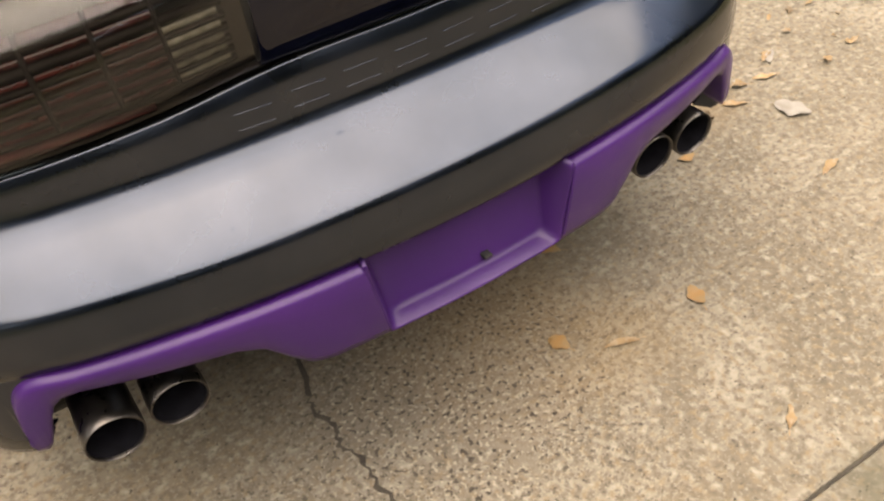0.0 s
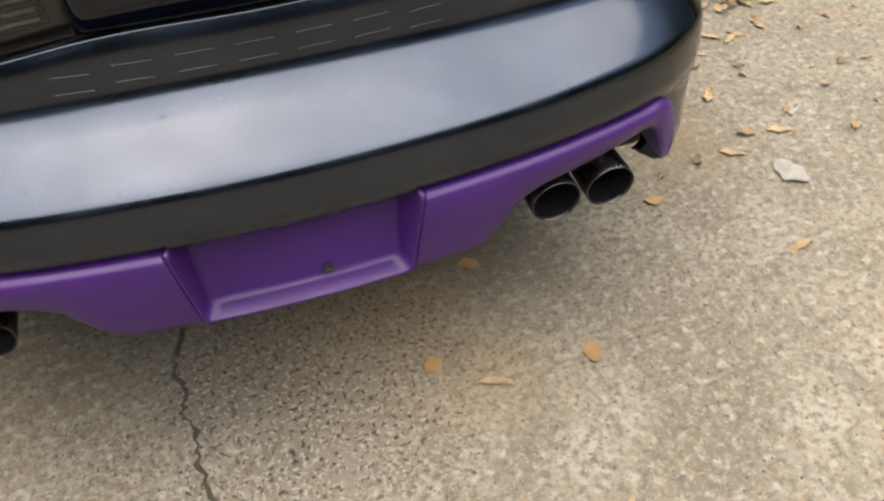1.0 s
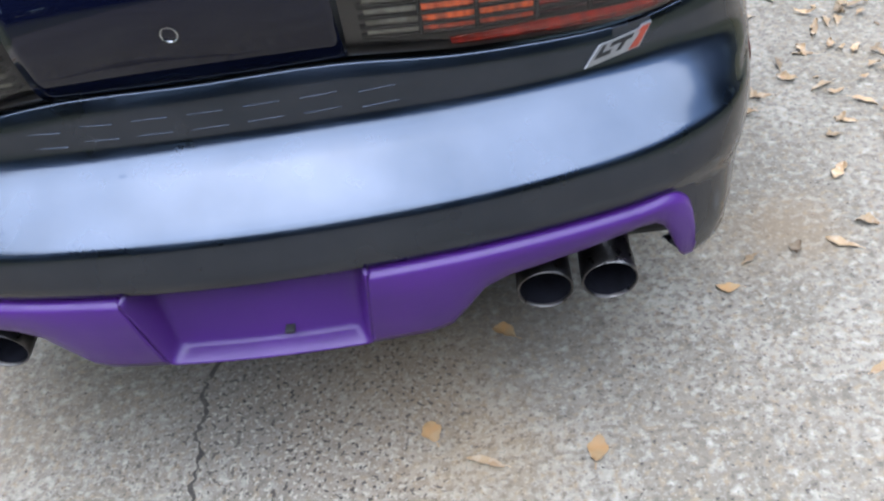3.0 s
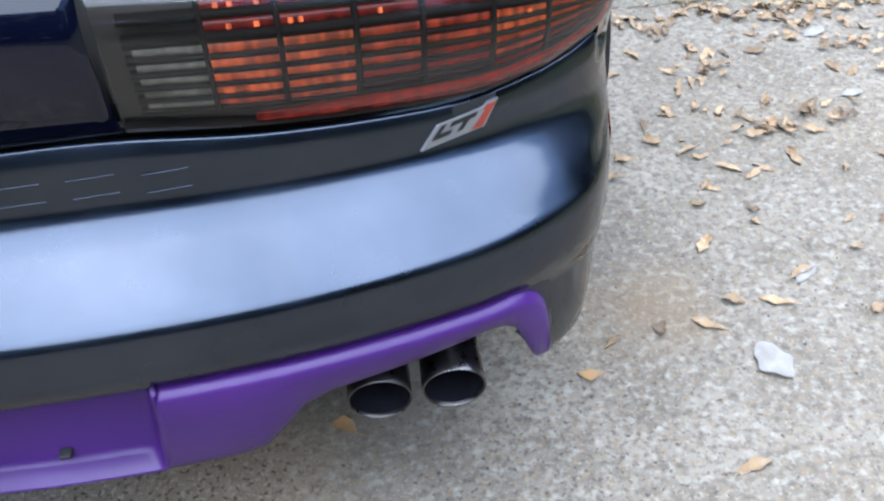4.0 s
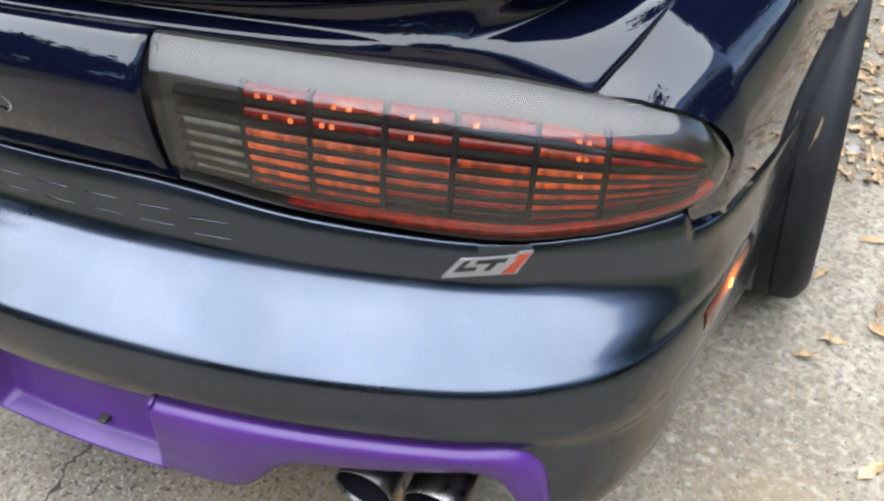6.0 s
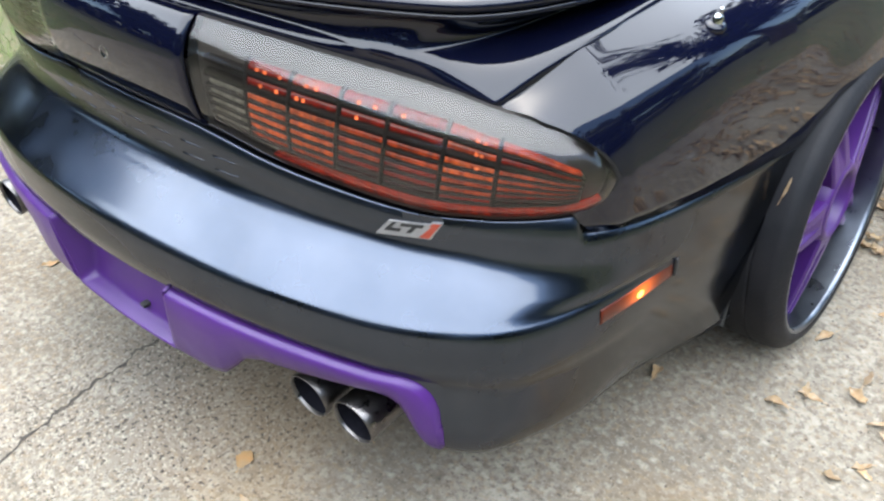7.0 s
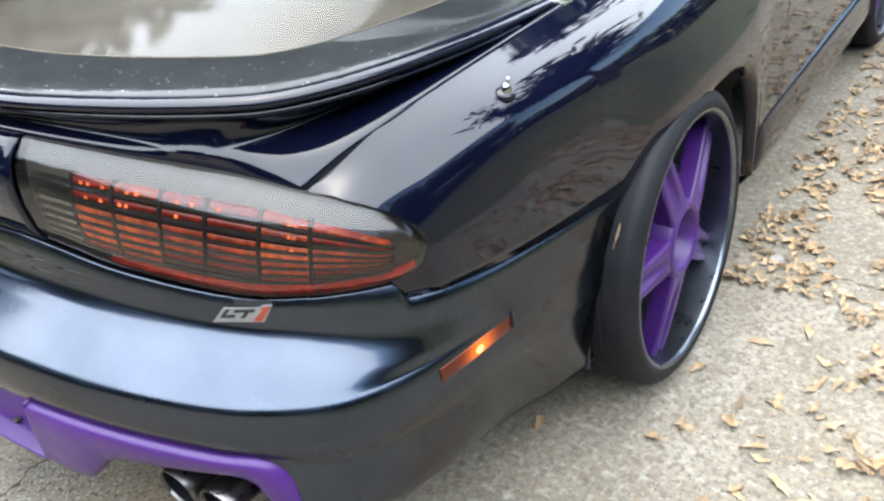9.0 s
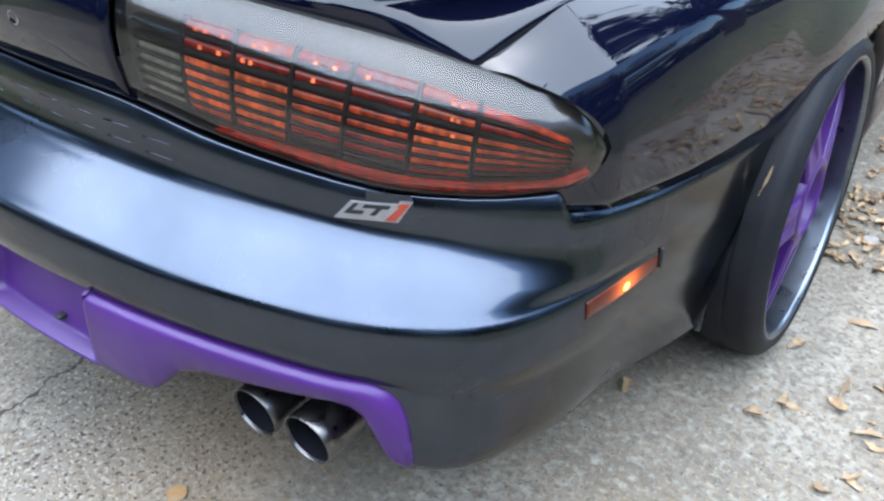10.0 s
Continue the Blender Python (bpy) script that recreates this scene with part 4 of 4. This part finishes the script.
def wheel(pose_m, spin, name="wheel"):
    """Axis along local z, outwards; the tyre's outer face lies at z = 0."""
    w = new(name)
    w.parent = car
    tagged(w, "deep-dish purple five-spoke wheel with a stretched low-profile tyre")
    R, L = 0.367, 0.320
    bm = bmesh.new()
    prof = [(L - 0.012, -0.012), (L - 0.002, -0.004), (L + 0.006, -0.001), (L + 0.016, 0.0), (L + 0.024, -0.006), (R - 0.014, -0.011), (R - 0.006, -0.019), (R - 0.001, -0.029), (R, -0.036)]
    for g in (0.075, 0.125, 0.175, 0.225):
        prof += [(R, -g + 0.0045), (R, -g + 0.004), (R - 0.004, -g + 0.003), (R - 0.004, -g - 0.003), (R, -g - 0.004), (R, -g - 0.0045)]
    prof += [(R - 0.002, -0.250), (R - 0.012, -0.272), (L, -0.288), (L - 0.02, -0.28)]
    lathe(bm, prof, pose_m, 72)
    part("tyre", bm, RUBBER, w, "black low-profile tyre with dusty tread")
    bm = bmesh.new()
    lathe(bm, [(L + 0.001, -0.012), (L + 0.001, -0.005), (L - 0.001, -0.003), (L - 0.006, -0.003), (L - 0.009, -0.005), (L - 0.011, -0.009), (L - 0.0115, -0.010), (L - 0.012, -0.014), (L - 0.012, -0.016), (L - 0.012, -0.06), (L - 0.012, -0.11), (L - 0.030, -0.17), (L - 0.030, -0.26), (L - 0.06, -0.27)], pose_m, 72)
    part("rim_barrel", bm, BARREL, w, "polished grey rim barrel")
    bm = bmesh.new()
    lathe(bm, [(L - 0.035, -0.17), (0.10, -0.185), (0.001, -0.19)], pose_m, 40)
    part("brake_disc", bm, UNDER, w)
    bm = bmesh.new()
    lathe(bm, [(0.102, -0.12), (0.100, -0.034), (0.095, -0.022), (0.082, -0.018), (0.073, -0.026), (0.066, -0.078), (0.060, -0.084), (0.001, -0.086)], pose_m, 48)
    hub = part("hub", bm, PURPLE, w, "purple hub with centre cap")
    for k in range(5):
        a = 2 * math.pi * k / 5
        bm = bmesh.new()
        box(bm, (-0.005, -0.005, -0.004), (0.005, 0.005, 0.006))
        bmesh.ops.transform(bm, matrix=pose_m @ Matrix.Rotation(spin + a + 0.6, 4, "Z") @ Matrix.Translation((0.042, 0, -0.082)), verts=bm.verts)
        part("lug_nut", bm, PURPLE, hub, bevel=0.002)
    for k in range(5):
        bm = bmesh.new()
        turn = pose_m @ Matrix.Rotation(spin + 2 * math.pi * k / 5, 4, "Z")
        rows = []
        for s in np.linspace(0, 1, 10):
            r = blend(0.078, L - 0.011, s)
            top = -0.022 - 0.030 * s ** 1.3
            half = blend(0.045, 0.036, s)
            split = 0.0 if s < 0.12 else 0.016 * min(1.0, (s - 0.12) / 0.4)
            ring = [(-half, top - 0.05), (-half, top - 0.006), (-half * 0.9, top), (-half * 0.35 - split * 0.3, top), (-half * 0.25, top - split), (half * 0.25, top - split), (half * 0.35 + split * 0.3, top), (half * 0.9, top), (half, top - 0.006), (half, top - 0.05)]
            rows.append([turn @ Vector((r, u, v)) for u, v in ring])
        sheet(bm, rows, closed=True, flip=True)
        bmesh.ops.holes_fill(bm, edges=bm.edges)
        part("spoke", bm, PURPLE, w, smooth=False, bevel=0.003)
    return w


CAMBER = radians(1.8)
for side in (1, -1):
    for y, x, z in ((1.355, 1.0, 0.367), (3.925, 0.965, 0.367)):
        ax = Vector((side * math.cos(CAMBER), 0, math.sin(CAMBER)))
        fwd = Vector((0, 1, 0)) * side
        up = ax.cross(fwd)
        m = Matrix((fwd, up, ax)).transposed().to_4x4()
        m.translation = (side * x, y, z)
        wheel(m, radians(-35))

# ---- badge, marker, antenna ----
badge = tagged(new("badge"), "small silver badge with dark and orange slanted shapes")
badge.parent = car
origin, along = Vector((0.549, 0.302, 0.688)), Vector((0.093, 0.0395, 0.004))
up = Vector((0.010, 0.004, 0.033))
out = along.cross(up).normalized()


def plate(bm, quad, lift, thick):
    v = [origin + along * a + up * b + out * lift for a, b in quad]
    lo, hi = [bm.verts.new(p) for p in v], [bm.verts.new(p + out * thick) for p in v]
    bm.faces.new(hi)
    bm.faces.new(lo[::-1])
    for k in range(len(v)):
        j = (k + 1) % len(v)
        bm.faces.new((lo[k], lo[j], hi[j], hi[k]))


bm = bmesh.new()
plate(bm, [(-0.02, 0), (0.90, 0), (1.0, 1.06), (0.82, 1.06), (0.80, 0.92), (0.14, 0.90)], -0.0006, 0.0042)
part("badge_plate", bm, BADGE_SILVER, badge, smooth=False, bevel=0.0008)
for mat, quads in ((BLACK, ([(0.10, 0.3), (0.17, 0.3), (0.27, 0.82), (0.20, 0.82)], [(0.17, 0.3), (0.36, 0.3), (0.38, 0.48), (0.21, 0.48)], [(0.33, 0.62), (0.70, 0.64), (0.72, 0.82), (0.36, 0.80)], [(0.47, 0.28), (0.55, 0.28), (0.62, 0.66), (0.54, 0.66)])), (BADGE_RED, ([(0.70, 0.08), (0.86, 0.08), (0.97, 0.98), (0.84, 0.98), (0.80, 0.8), (0.84, 0.78)],))):
    for q in quads:
        bm = bmesh.new()
        plate(bm, q, 0.0037, 0.0008)
        part("badge_shape", bm, mat, badge, smooth=False)

marker = tagged(new("side_marker"), "glowing amber side marker lamp")
marker.parent = car
j0, j1 = int(np.argmin(abs(plan[:, 1] - 0.500))), int(np.argmin(abs(plan[:, 1] - 0.692)))
for side in (1, -1):
    bm = bmesh.new()
    idx = range(j0, j1 + 1)
    rows = []
    for d, zz in ((0.003, 0.517), (0.0014, 0.520), (0.0006, 0.533), (0.0014, 0.546), (0.003, 0.549)):
        skin = [plan[i] + inward[i] * (d - 0.002 * keep[i] + side_inset(zz) * (1 - keep[i])) for i in idx]
        rows.append([(p[0] * side, p[1], zz) for p in skin])
    sheet(bm, rows, flip=side > 0)
    part("marker_lens", bm, AMBER, marker, thick=0.0015)

# the bulb's bright spot, as a glowing bump on the lens face
bm = bmesh.new()
jm = int(np.argmin(abs(plan[:, 1] - 0.600)))
bulb = plan[jm] - inward[jm] * 0.0016
bmesh.ops.create_uvsphere(bm, u_segments=16, v_segments=10, radius=0.008)
bmesh.ops.transform(bm, matrix=Matrix.Translation((bulb[0], bulb[1], 0.531)) @ Matrix.Diagonal((0.3, 1.3, 0.8, 1)), verts=bm.verts)
part("bulb_glow", bm, BULB, marker, "glowing bump on the lens for the bulb's bright spot")
bm = bmesh.new()
j2 = int(np.argmin(abs(plan[:, 1] - 0.699)))
end_xy = plan[j2] - inward[j2] * 0.0005
box(bm, (end_xy[0] - 0.004, end_xy[1] - 0.003, 0.520), (end_xy[0] + 0.0035, end_xy[1] + 0.004, 0.556))
part("marker_gap", bm, BLACK, marker, "dark slot", bevel=0.001)

antenna = tagged(new("antenna_base"), "short chrome antenna stub with a dark base ring")
antenna.parent = car
ax, ay = 0.848, 0.782
near_line = section(ay)
az = float(np.interp(ax, near_line[1:12, 0], near_line[1:12, 2]))
tilt = Matrix.Translation((ax, ay, az)) @ Matrix.Rotation(radians(16), 4, "Y")
bm = bmesh.new()
lathe(bm, [(0.019, -0.004), (0.019, 0.001), (0.017, 0.004), (0.011, 0.007), (0.009, 0.007)], tilt, 28)
part("base_ring", bm, PAINT, antenna)
bm = bmesh.new()
lathe(bm, [(0.010, 0.004), (0.009, 0.016), (0.005, 0.020), (0.0035, 0.021), (0.0035, 0.026), (0.0042, 0.027), (0.0042, 0.031), (0.0005, 0.032)], tilt, 20)
part("stub", bm, CHROME, antenna)


# ---- leaves, grass, trees ----
def leaf_mesh(seed, length=0.055, width=0.017, curl=0.35, lobes=0.12):
    """A dry leaf: a folded, curled blade with a wavy edge and a short stalk."""
    rnd = random.Random(seed)
    verts, faces, n = [], [], 12
    bend, roll = rnd.uniform(-curl, curl) * 0.6, rnd.uniform(0.1, curl)
    twist, sway = rnd.uniform(-2, 2) * curl, rnd.uniform(-0.6, 0.6)
    for k in range(n + 1):
        s = k / n
        w = width * (math.sin(math.pi * min(1, s * 0.97 + 0.03)) ** 0.75) * (1 + lobes * math.sin(s * 13 + seed) + 1.2 * lobes * noise.noise((s * 6, seed, 0)))
        y = (s - 0.5) * length
        z = 0.006 + bend * (s - 0.5) ** 2 * length * 3 + 0.2 * curl * abs(s - 0.5) * length
        for u in (-1, -0.5, 0, 0.5, 1):
            crumple = curl * width * 0.9 * noise.noise((u * 1.3, s * 3.5, seed * 7.3))
            verts.append((u * w + sway * math.sin(s * 3) * width, y + 0.1 * w * abs(u), z + roll * w * u * u + twist * u * w * (s - 0.5) + crumple + rnd.uniform(-0.001, 0.001)))
    for k in range(n):
        for u in range(4):
            i = k * 5 + u
            faces.append((i, i + 1, i + 6, i + 5))
    b = len(verts)
    y = -0.5 * length
    verts += [(-0.0008, y - 0.014, 0.004), (0.0008, y - 0.014, 0.004), (0.0008, y, 0.006), (-0.0008, y, 0.006)]
    faces.append((b, b + 1, b + 2, b + 3))
    zmin = min(v[2] for v in verts)
    return [(x, yy, z - zmin + 0.001) for x, yy, z in verts], faces


def leaf_data(seed, mat, **k):
    me = bpy.data.meshes.new("leaf")
    v, f = leaf_mesh(seed, **k)
    me.from_pydata(v, [], f)
    for p in me.polygons:
        p.use_smooth = True
    me.materials.append(mat)
    return me


tans = [leaf_data(s, LEAF, length=0.05 + 0.007 * (s % 4), width=0.008 + 0.0025 * (s % 3), curl=0.55, lobes=0.25) for s in range(14)]
SPOTS = [(1.08, 0.21), (1.27, 0.59), (1.18, 0.60), (1.36, 0.66), (1.18, 0.78), (1.11, 0.55), (1.08, 1.12), (1.25, 1.12), (1.26, 0.97), (1.33, 1.03), (1.38, 1.0), (1.5, 1.05), (1.32, 1.41), (1.25, 1.3),
         (1.39, 1.27), (1.52, 1.3), (1.09, 1.11), (1.04, 1.33), (0.78, 0.96), (1.24, 1.6), (1.15, 1.5), (1.31, 1.38), (1.36, 1.43), (1.25, 1.28), (1.45, 1.22), (1.27, 1.09), (1.25, 0.98), (1.04, 1.04), (1.41, 1.02), (0.43, -0.23)]
rnd = random.Random(11)
for x, y in SPOTS:
    ob = new("fallen_leaf", rnd.choice(tans))
    ob.matrix_basis = pose(x, y, 0.0, rnd.uniform(-8, 8), rnd.uniform(-8, 8), rnd.uniform(0, 360))
    tagged(ob, "curled dry tan leaf lying on the concrete", "leaf", "fallen leaves on the driveway")
ob = new("fallen_leaf", leaf_data(41, LEAF, length=0.05, width=0.0028, curl=0.3))
ob.matrix_basis = pose(0.946, 1.030, 0.558, 78, 12, 15)
tagged(ob, "narrow dry leaf caught between tyre and body", "leaf", "fallen leaves on the driveway")
for x, y, turn, mat, length, width, label in ((1.205, 0.435, 200, LEAF_GREY, 0.10, 0.034, "large pale grey dry leaf lying on concrete"), (0.21, 0.17, 20, LEAF_ORANGE, 0.05, 0.019, "small orange leaf flat on the concrete"),
                                 (0.52, 0.095, -15, LEAF_ORANGE, 0.058, 0.018, "small orange leaf flat on the concrete"), (0.845, 0.46, 80, LEAF_ORANGE, 0.05, 0.012, "narrow yellow leaf on the concrete"),
                                 (1.07, 1.91, 30, LEAF_GREY, 0.06, 0.02, "pale dry leaf on the concrete"), (0.31, 0.09, 70, LEAF, 0.075, 0.008, "thin tan twig-like leaf on the concrete"),
                                 (0.365, 0.40, 60, LEAF_ORANGE, 0.055, 0.016, "brown leaf lying in the car's shade"), (-0.87, 0.35, 10, LEAF_ORANGE, 0.045, 0.014, "small orange leaf flat on the concrete"),
                                 (-0.78, 0.28, -25, LEAF_ORANGE, 0.05, 0.011, "narrow yellow leaf on the concrete"), (1.36, 0.65, 125, LEAF_GREY, 0.075, 0.012, "long pale dry leaf lying on concrete"),
                                 (1.76, 1.295, 100, LEAF_GREY, 0.07, 0.015, "long pale dry leaf lying on concrete"), (1.80, 1.63, 120, LEAF_GREY, 0.09, 0.02, "pale dry leaf among tan leaf litter")):
    ob = new("fallen_leaf", leaf_data(int(abs(x) * 100), mat, length=length, width=width, curl=0.2))
    ob.matrix_basis = pose(x, y, 0.0, 0, 0, turn)
    tagged(ob, label, "leaf", "fallen leaves on the driveway")


def litter(name, count, area, seed, label, mat=LEAF, size=1.0, z0=0.0):
    """Many leaves in one mesh; area gives a place from a random source, or None."""
    r = random.Random(seed)
    shapes = [leaf_mesh(s, length=(0.036 + 0.007 * (s % 4)) * size, width=(0.007 + 0.003 * (s % 3)) * size, curl=0.5, lobes=0.3) for s in range(24)]
    verts, faces = [], []
    for _ in range(count):
        p = area(r)
        if p is None:
            continue
        v, f = r.choice(shapes)
        m = pose(p[0], p[1], z0 + r.uniform(0, 0.006), r.uniform(-16, 16), r.uniform(-16, 16), r.uniform(0, 360))
        b = len(verts)
        k = r.uniform(0.4, 1.1)
        verts += [tuple(m @ (Vector(q) * k)) for q in v]
        faces += [tuple(i + b for i in q) for q in f]
    me = bpy.data.meshes.new(name)
    me.from_pydata(verts, [], faces)
    me.materials.append(mat)
    for p in me.polygons:
        p.use_smooth = True
    return tagged(new(name, me), label, "leaf litter", kind="stuff")


def drift(r):
    x, y = r.uniform(0.95, 2.35), 1.75 + abs(r.gauss(0, 1.6))
    thick = noise.noise(Vector((x * 1.6, y * 1.6, 3.0)))
    thick += 0.45 * noise.noise(Vector((x * 7.0, y * 7.0, 9.0)))
    return None if y > 7.5 or thick < -0.06 - 0.25 * min(1, (y - 1.7)) else (x, y)


def thin(r):
    x, y = r.uniform(0.9, 2.3), r.uniform(0.5, 2.0)
    return None if (x < 1.15 and 0.9 < y < 1.8) or r.random() > 0.25 + 0.35 * (x - 0.9) else (x, y)


litter("leaf_litter", 3600, drift, 5, "drift of dry tan leaves on the concrete")
litter("leaf_litter", 2200, lambda r: (2.2 + abs(r.gauss(0, 1.5)), r.gauss(2.4, 2.4)), 14, "dry leaves on bare soil beside the driveway", z0=-0.03)
HEAPS = [(1.72, 1.62, 0.12), (1.64, 1.82, 0.11), (1.92, 1.68, 0.14), (1.95, 1.45, 0.09), (1.42, 1.50, 0.05), (1.47, 1.18, 0.05), (1.63, 1.22, 0.05), (1.33, 1.72, 0.06), (1.48, 1.95, 0.10)]


def heaped(r):
    x, y, spread = r.choice(HEAPS)
    return r.gauss(x, spread), r.gauss(y, spread * 0.7)


litter("leaf_litter", 130, heaped, 23, "small clumps of curled dry tan leaves", size=1.15, z0=0.004)
litter("leaf_litter", 260, thin, 8, "scattered dry tan leaves on the concrete")
litter("leaf_litter", 300, lambda r: (r.uniform(-2.4, -1.25), r.gauss(0.7, 0.6)), 9, "dry leaves along the lawn's edge")
litter("leaf_litter", 1400, lambda r: (r.gauss(0, 5), -1.5 - abs(r.gauss(0, 4))), 12, "dry leaves strewn behind the car", size=1.4)


def grass(count, seed):
    r = random.Random(seed)
    verts, faces = [], []
    for _ in range(count):
        x, y = r.uniform(-5.5, -2.2), r.uniform(-1.5, 4.5)
        h, a, w = r.uniform(0.03, 0.08), r.uniform(0, 6.28), 0.003
        dx, dy = math.cos(a), math.sin(a)
        b = len(verts)
        verts += [(x - dy * w, y + dx * w, -0.03), (x + dy * w, y - dx * w, -0.03), (x + dx * h * 0.5, y + dy * h * 0.5, h - 0.03)]
        faces.append((b, b + 1, b + 2))
    me = bpy.data.meshes.new("grass")
    me.from_pydata(verts, [], faces)
    me.materials.append(GRASS)
    tagged(new("grass", me), "short green lawn grass beside the driveway", "grass", kind="stuff")


grass(26000, 4)


def tree(x, y, h, spread, seed, leaves=7000):
    r = random.Random(seed)
    t = tagged(new("tree"), "tall leafy tree standing beyond the driveway", "tree")
    t.location = (x, y, -0.03)
    bm = bmesh.new()

    def limb(a, b, ra, rb):
        a, b = Vector(a), Vector(b)
        ax = (b - a).normalized()
        u = ax.orthogonal().normalized()
        v = ax.cross(u)
        rows = []
        for s in np.linspace(0, 1, 5):
            c = a.lerp(b, s) + u * math.sin(s * 3.1) * 0.06
            q = blend(ra, rb, s)
            rows.append([c + (u * math.cos(k) + v * math.sin(k)) * q for k in np.linspace(0, 2 * math.pi, 8, endpoint=False)])
        sheet(bm, rows, closed=True)

    limb((0, 0, 0), (0.1, 0, h * 0.5), h * 0.03, h * 0.02)
    tips = []
    for k in range(9):
        a = 2.4 * k + r.uniform(-0.4, 0.4)
        start = Vector((0.1, 0, h * r.uniform(0.3, 0.5)))
        end = Vector((math.cos(a) * spread * r.uniform(0.4, 0.8), math.sin(a) * spread * r.uniform(0.4, 0.8), h * r.uniform(0.6, 0.95)))
        limb(start, end, h * 0.012, h * 0.004)
        tips += [end, start.lerp(end, 0.6)]
    part("trunk", bm, BARK, t, "brown bark trunk and limbs")
    verts, faces = [], []
    for _ in range(leaves):
        c = r.choice(tips)
        p = c + Vector((r.gauss(0, 1), r.gauss(0, 1), r.gauss(0, 0.7))) * spread * 0.2
        s = r.uniform(0.20, 0.42)
        a, b = Vector((r.gauss(0, 1), r.gauss(0, 1), r.gauss(0, 1))).normalized(), None
        b = a.orthogonal().normalized() * s * 0.5
        a = a * s
        n = len(verts)
        verts += [tuple(p - a), tuple(p + b), tuple(p + a), tuple(p - b)]
        faces.append((n, n + 1, n + 2, n + 3))
    me = bpy.data.meshes.new("crown")
    me.from_pydata(verts, [], faces)
    me.materials.append(FOLIAGE)
    ob = new("crown", me)
    ob.parent = t
    return t


for k, (x, y, h, s) in enumerate(((5.7, 6.9, 9, 3.0), (12.5, 4.6, 6.5, 3.2), (13.5, -0.8, 5.5, 3.2), (12.0, -6.0, 5.5, 3.2), (5.0, -10.0, 6.5, 3.4), (-1.0, -11.0, 6.5, 3.4), (-7.0, -8.5, 6.5, 3.4), (-10.5, -2.5, 6.5, 3.2), (-8.5, 4.5, 7.5, 3.2), (-5.5, 7.5, 8.0, 3.0), (-2.5, 11.5, 9.0, 3.4), (-10.5, 9.5, 9.5, 3.6))):
    tree(x, y, h, s, 20 + k)


def far_woods(count, seed):
    """A ring of low woods round the place, one mesh of many leaf clumps."""
    r = random.Random(seed)
    verts, faces = [], []
    for _ in range(count):
        a = r.uniform(0, 2 * math.pi)
        top = 3.4 + 1.6 * noise.noise((math.cos(a) * 3, math.sin(a) * 3, 0.0)) + 0.5 * noise.noise((math.cos(a) * 14, math.sin(a) * 14, 4.0))
        d = r.uniform(15.0, 18.0)
        p = Vector((math.cos(a) * d, 2.0 + math.sin(a) * d, r.uniform(0.0, top)))
        u = Vector((r.gauss(0, 1), r.gauss(0, 1), r.gauss(0, 1))).normalized()
        v = u.orthogonal().normalized() * r.uniform(0.25, 0.45)
        u = u * r.uniform(0.35, 0.6)
        n = len(verts)
        verts += [tuple(p - u), tuple(p + v), tuple(p + u), tuple(p - v)]
        faces.append((n, n + 1, n + 2, n + 3))
    me = bpy.data.meshes.new("far_woods")
    me.from_pydata(verts, [], faces)
    me.materials.append(FOLIAGE)
    tagged(new("far_woods", me), "dark green woods round the driveway, far off", "woods", kind="stuff")


far_woods(9000, 77)
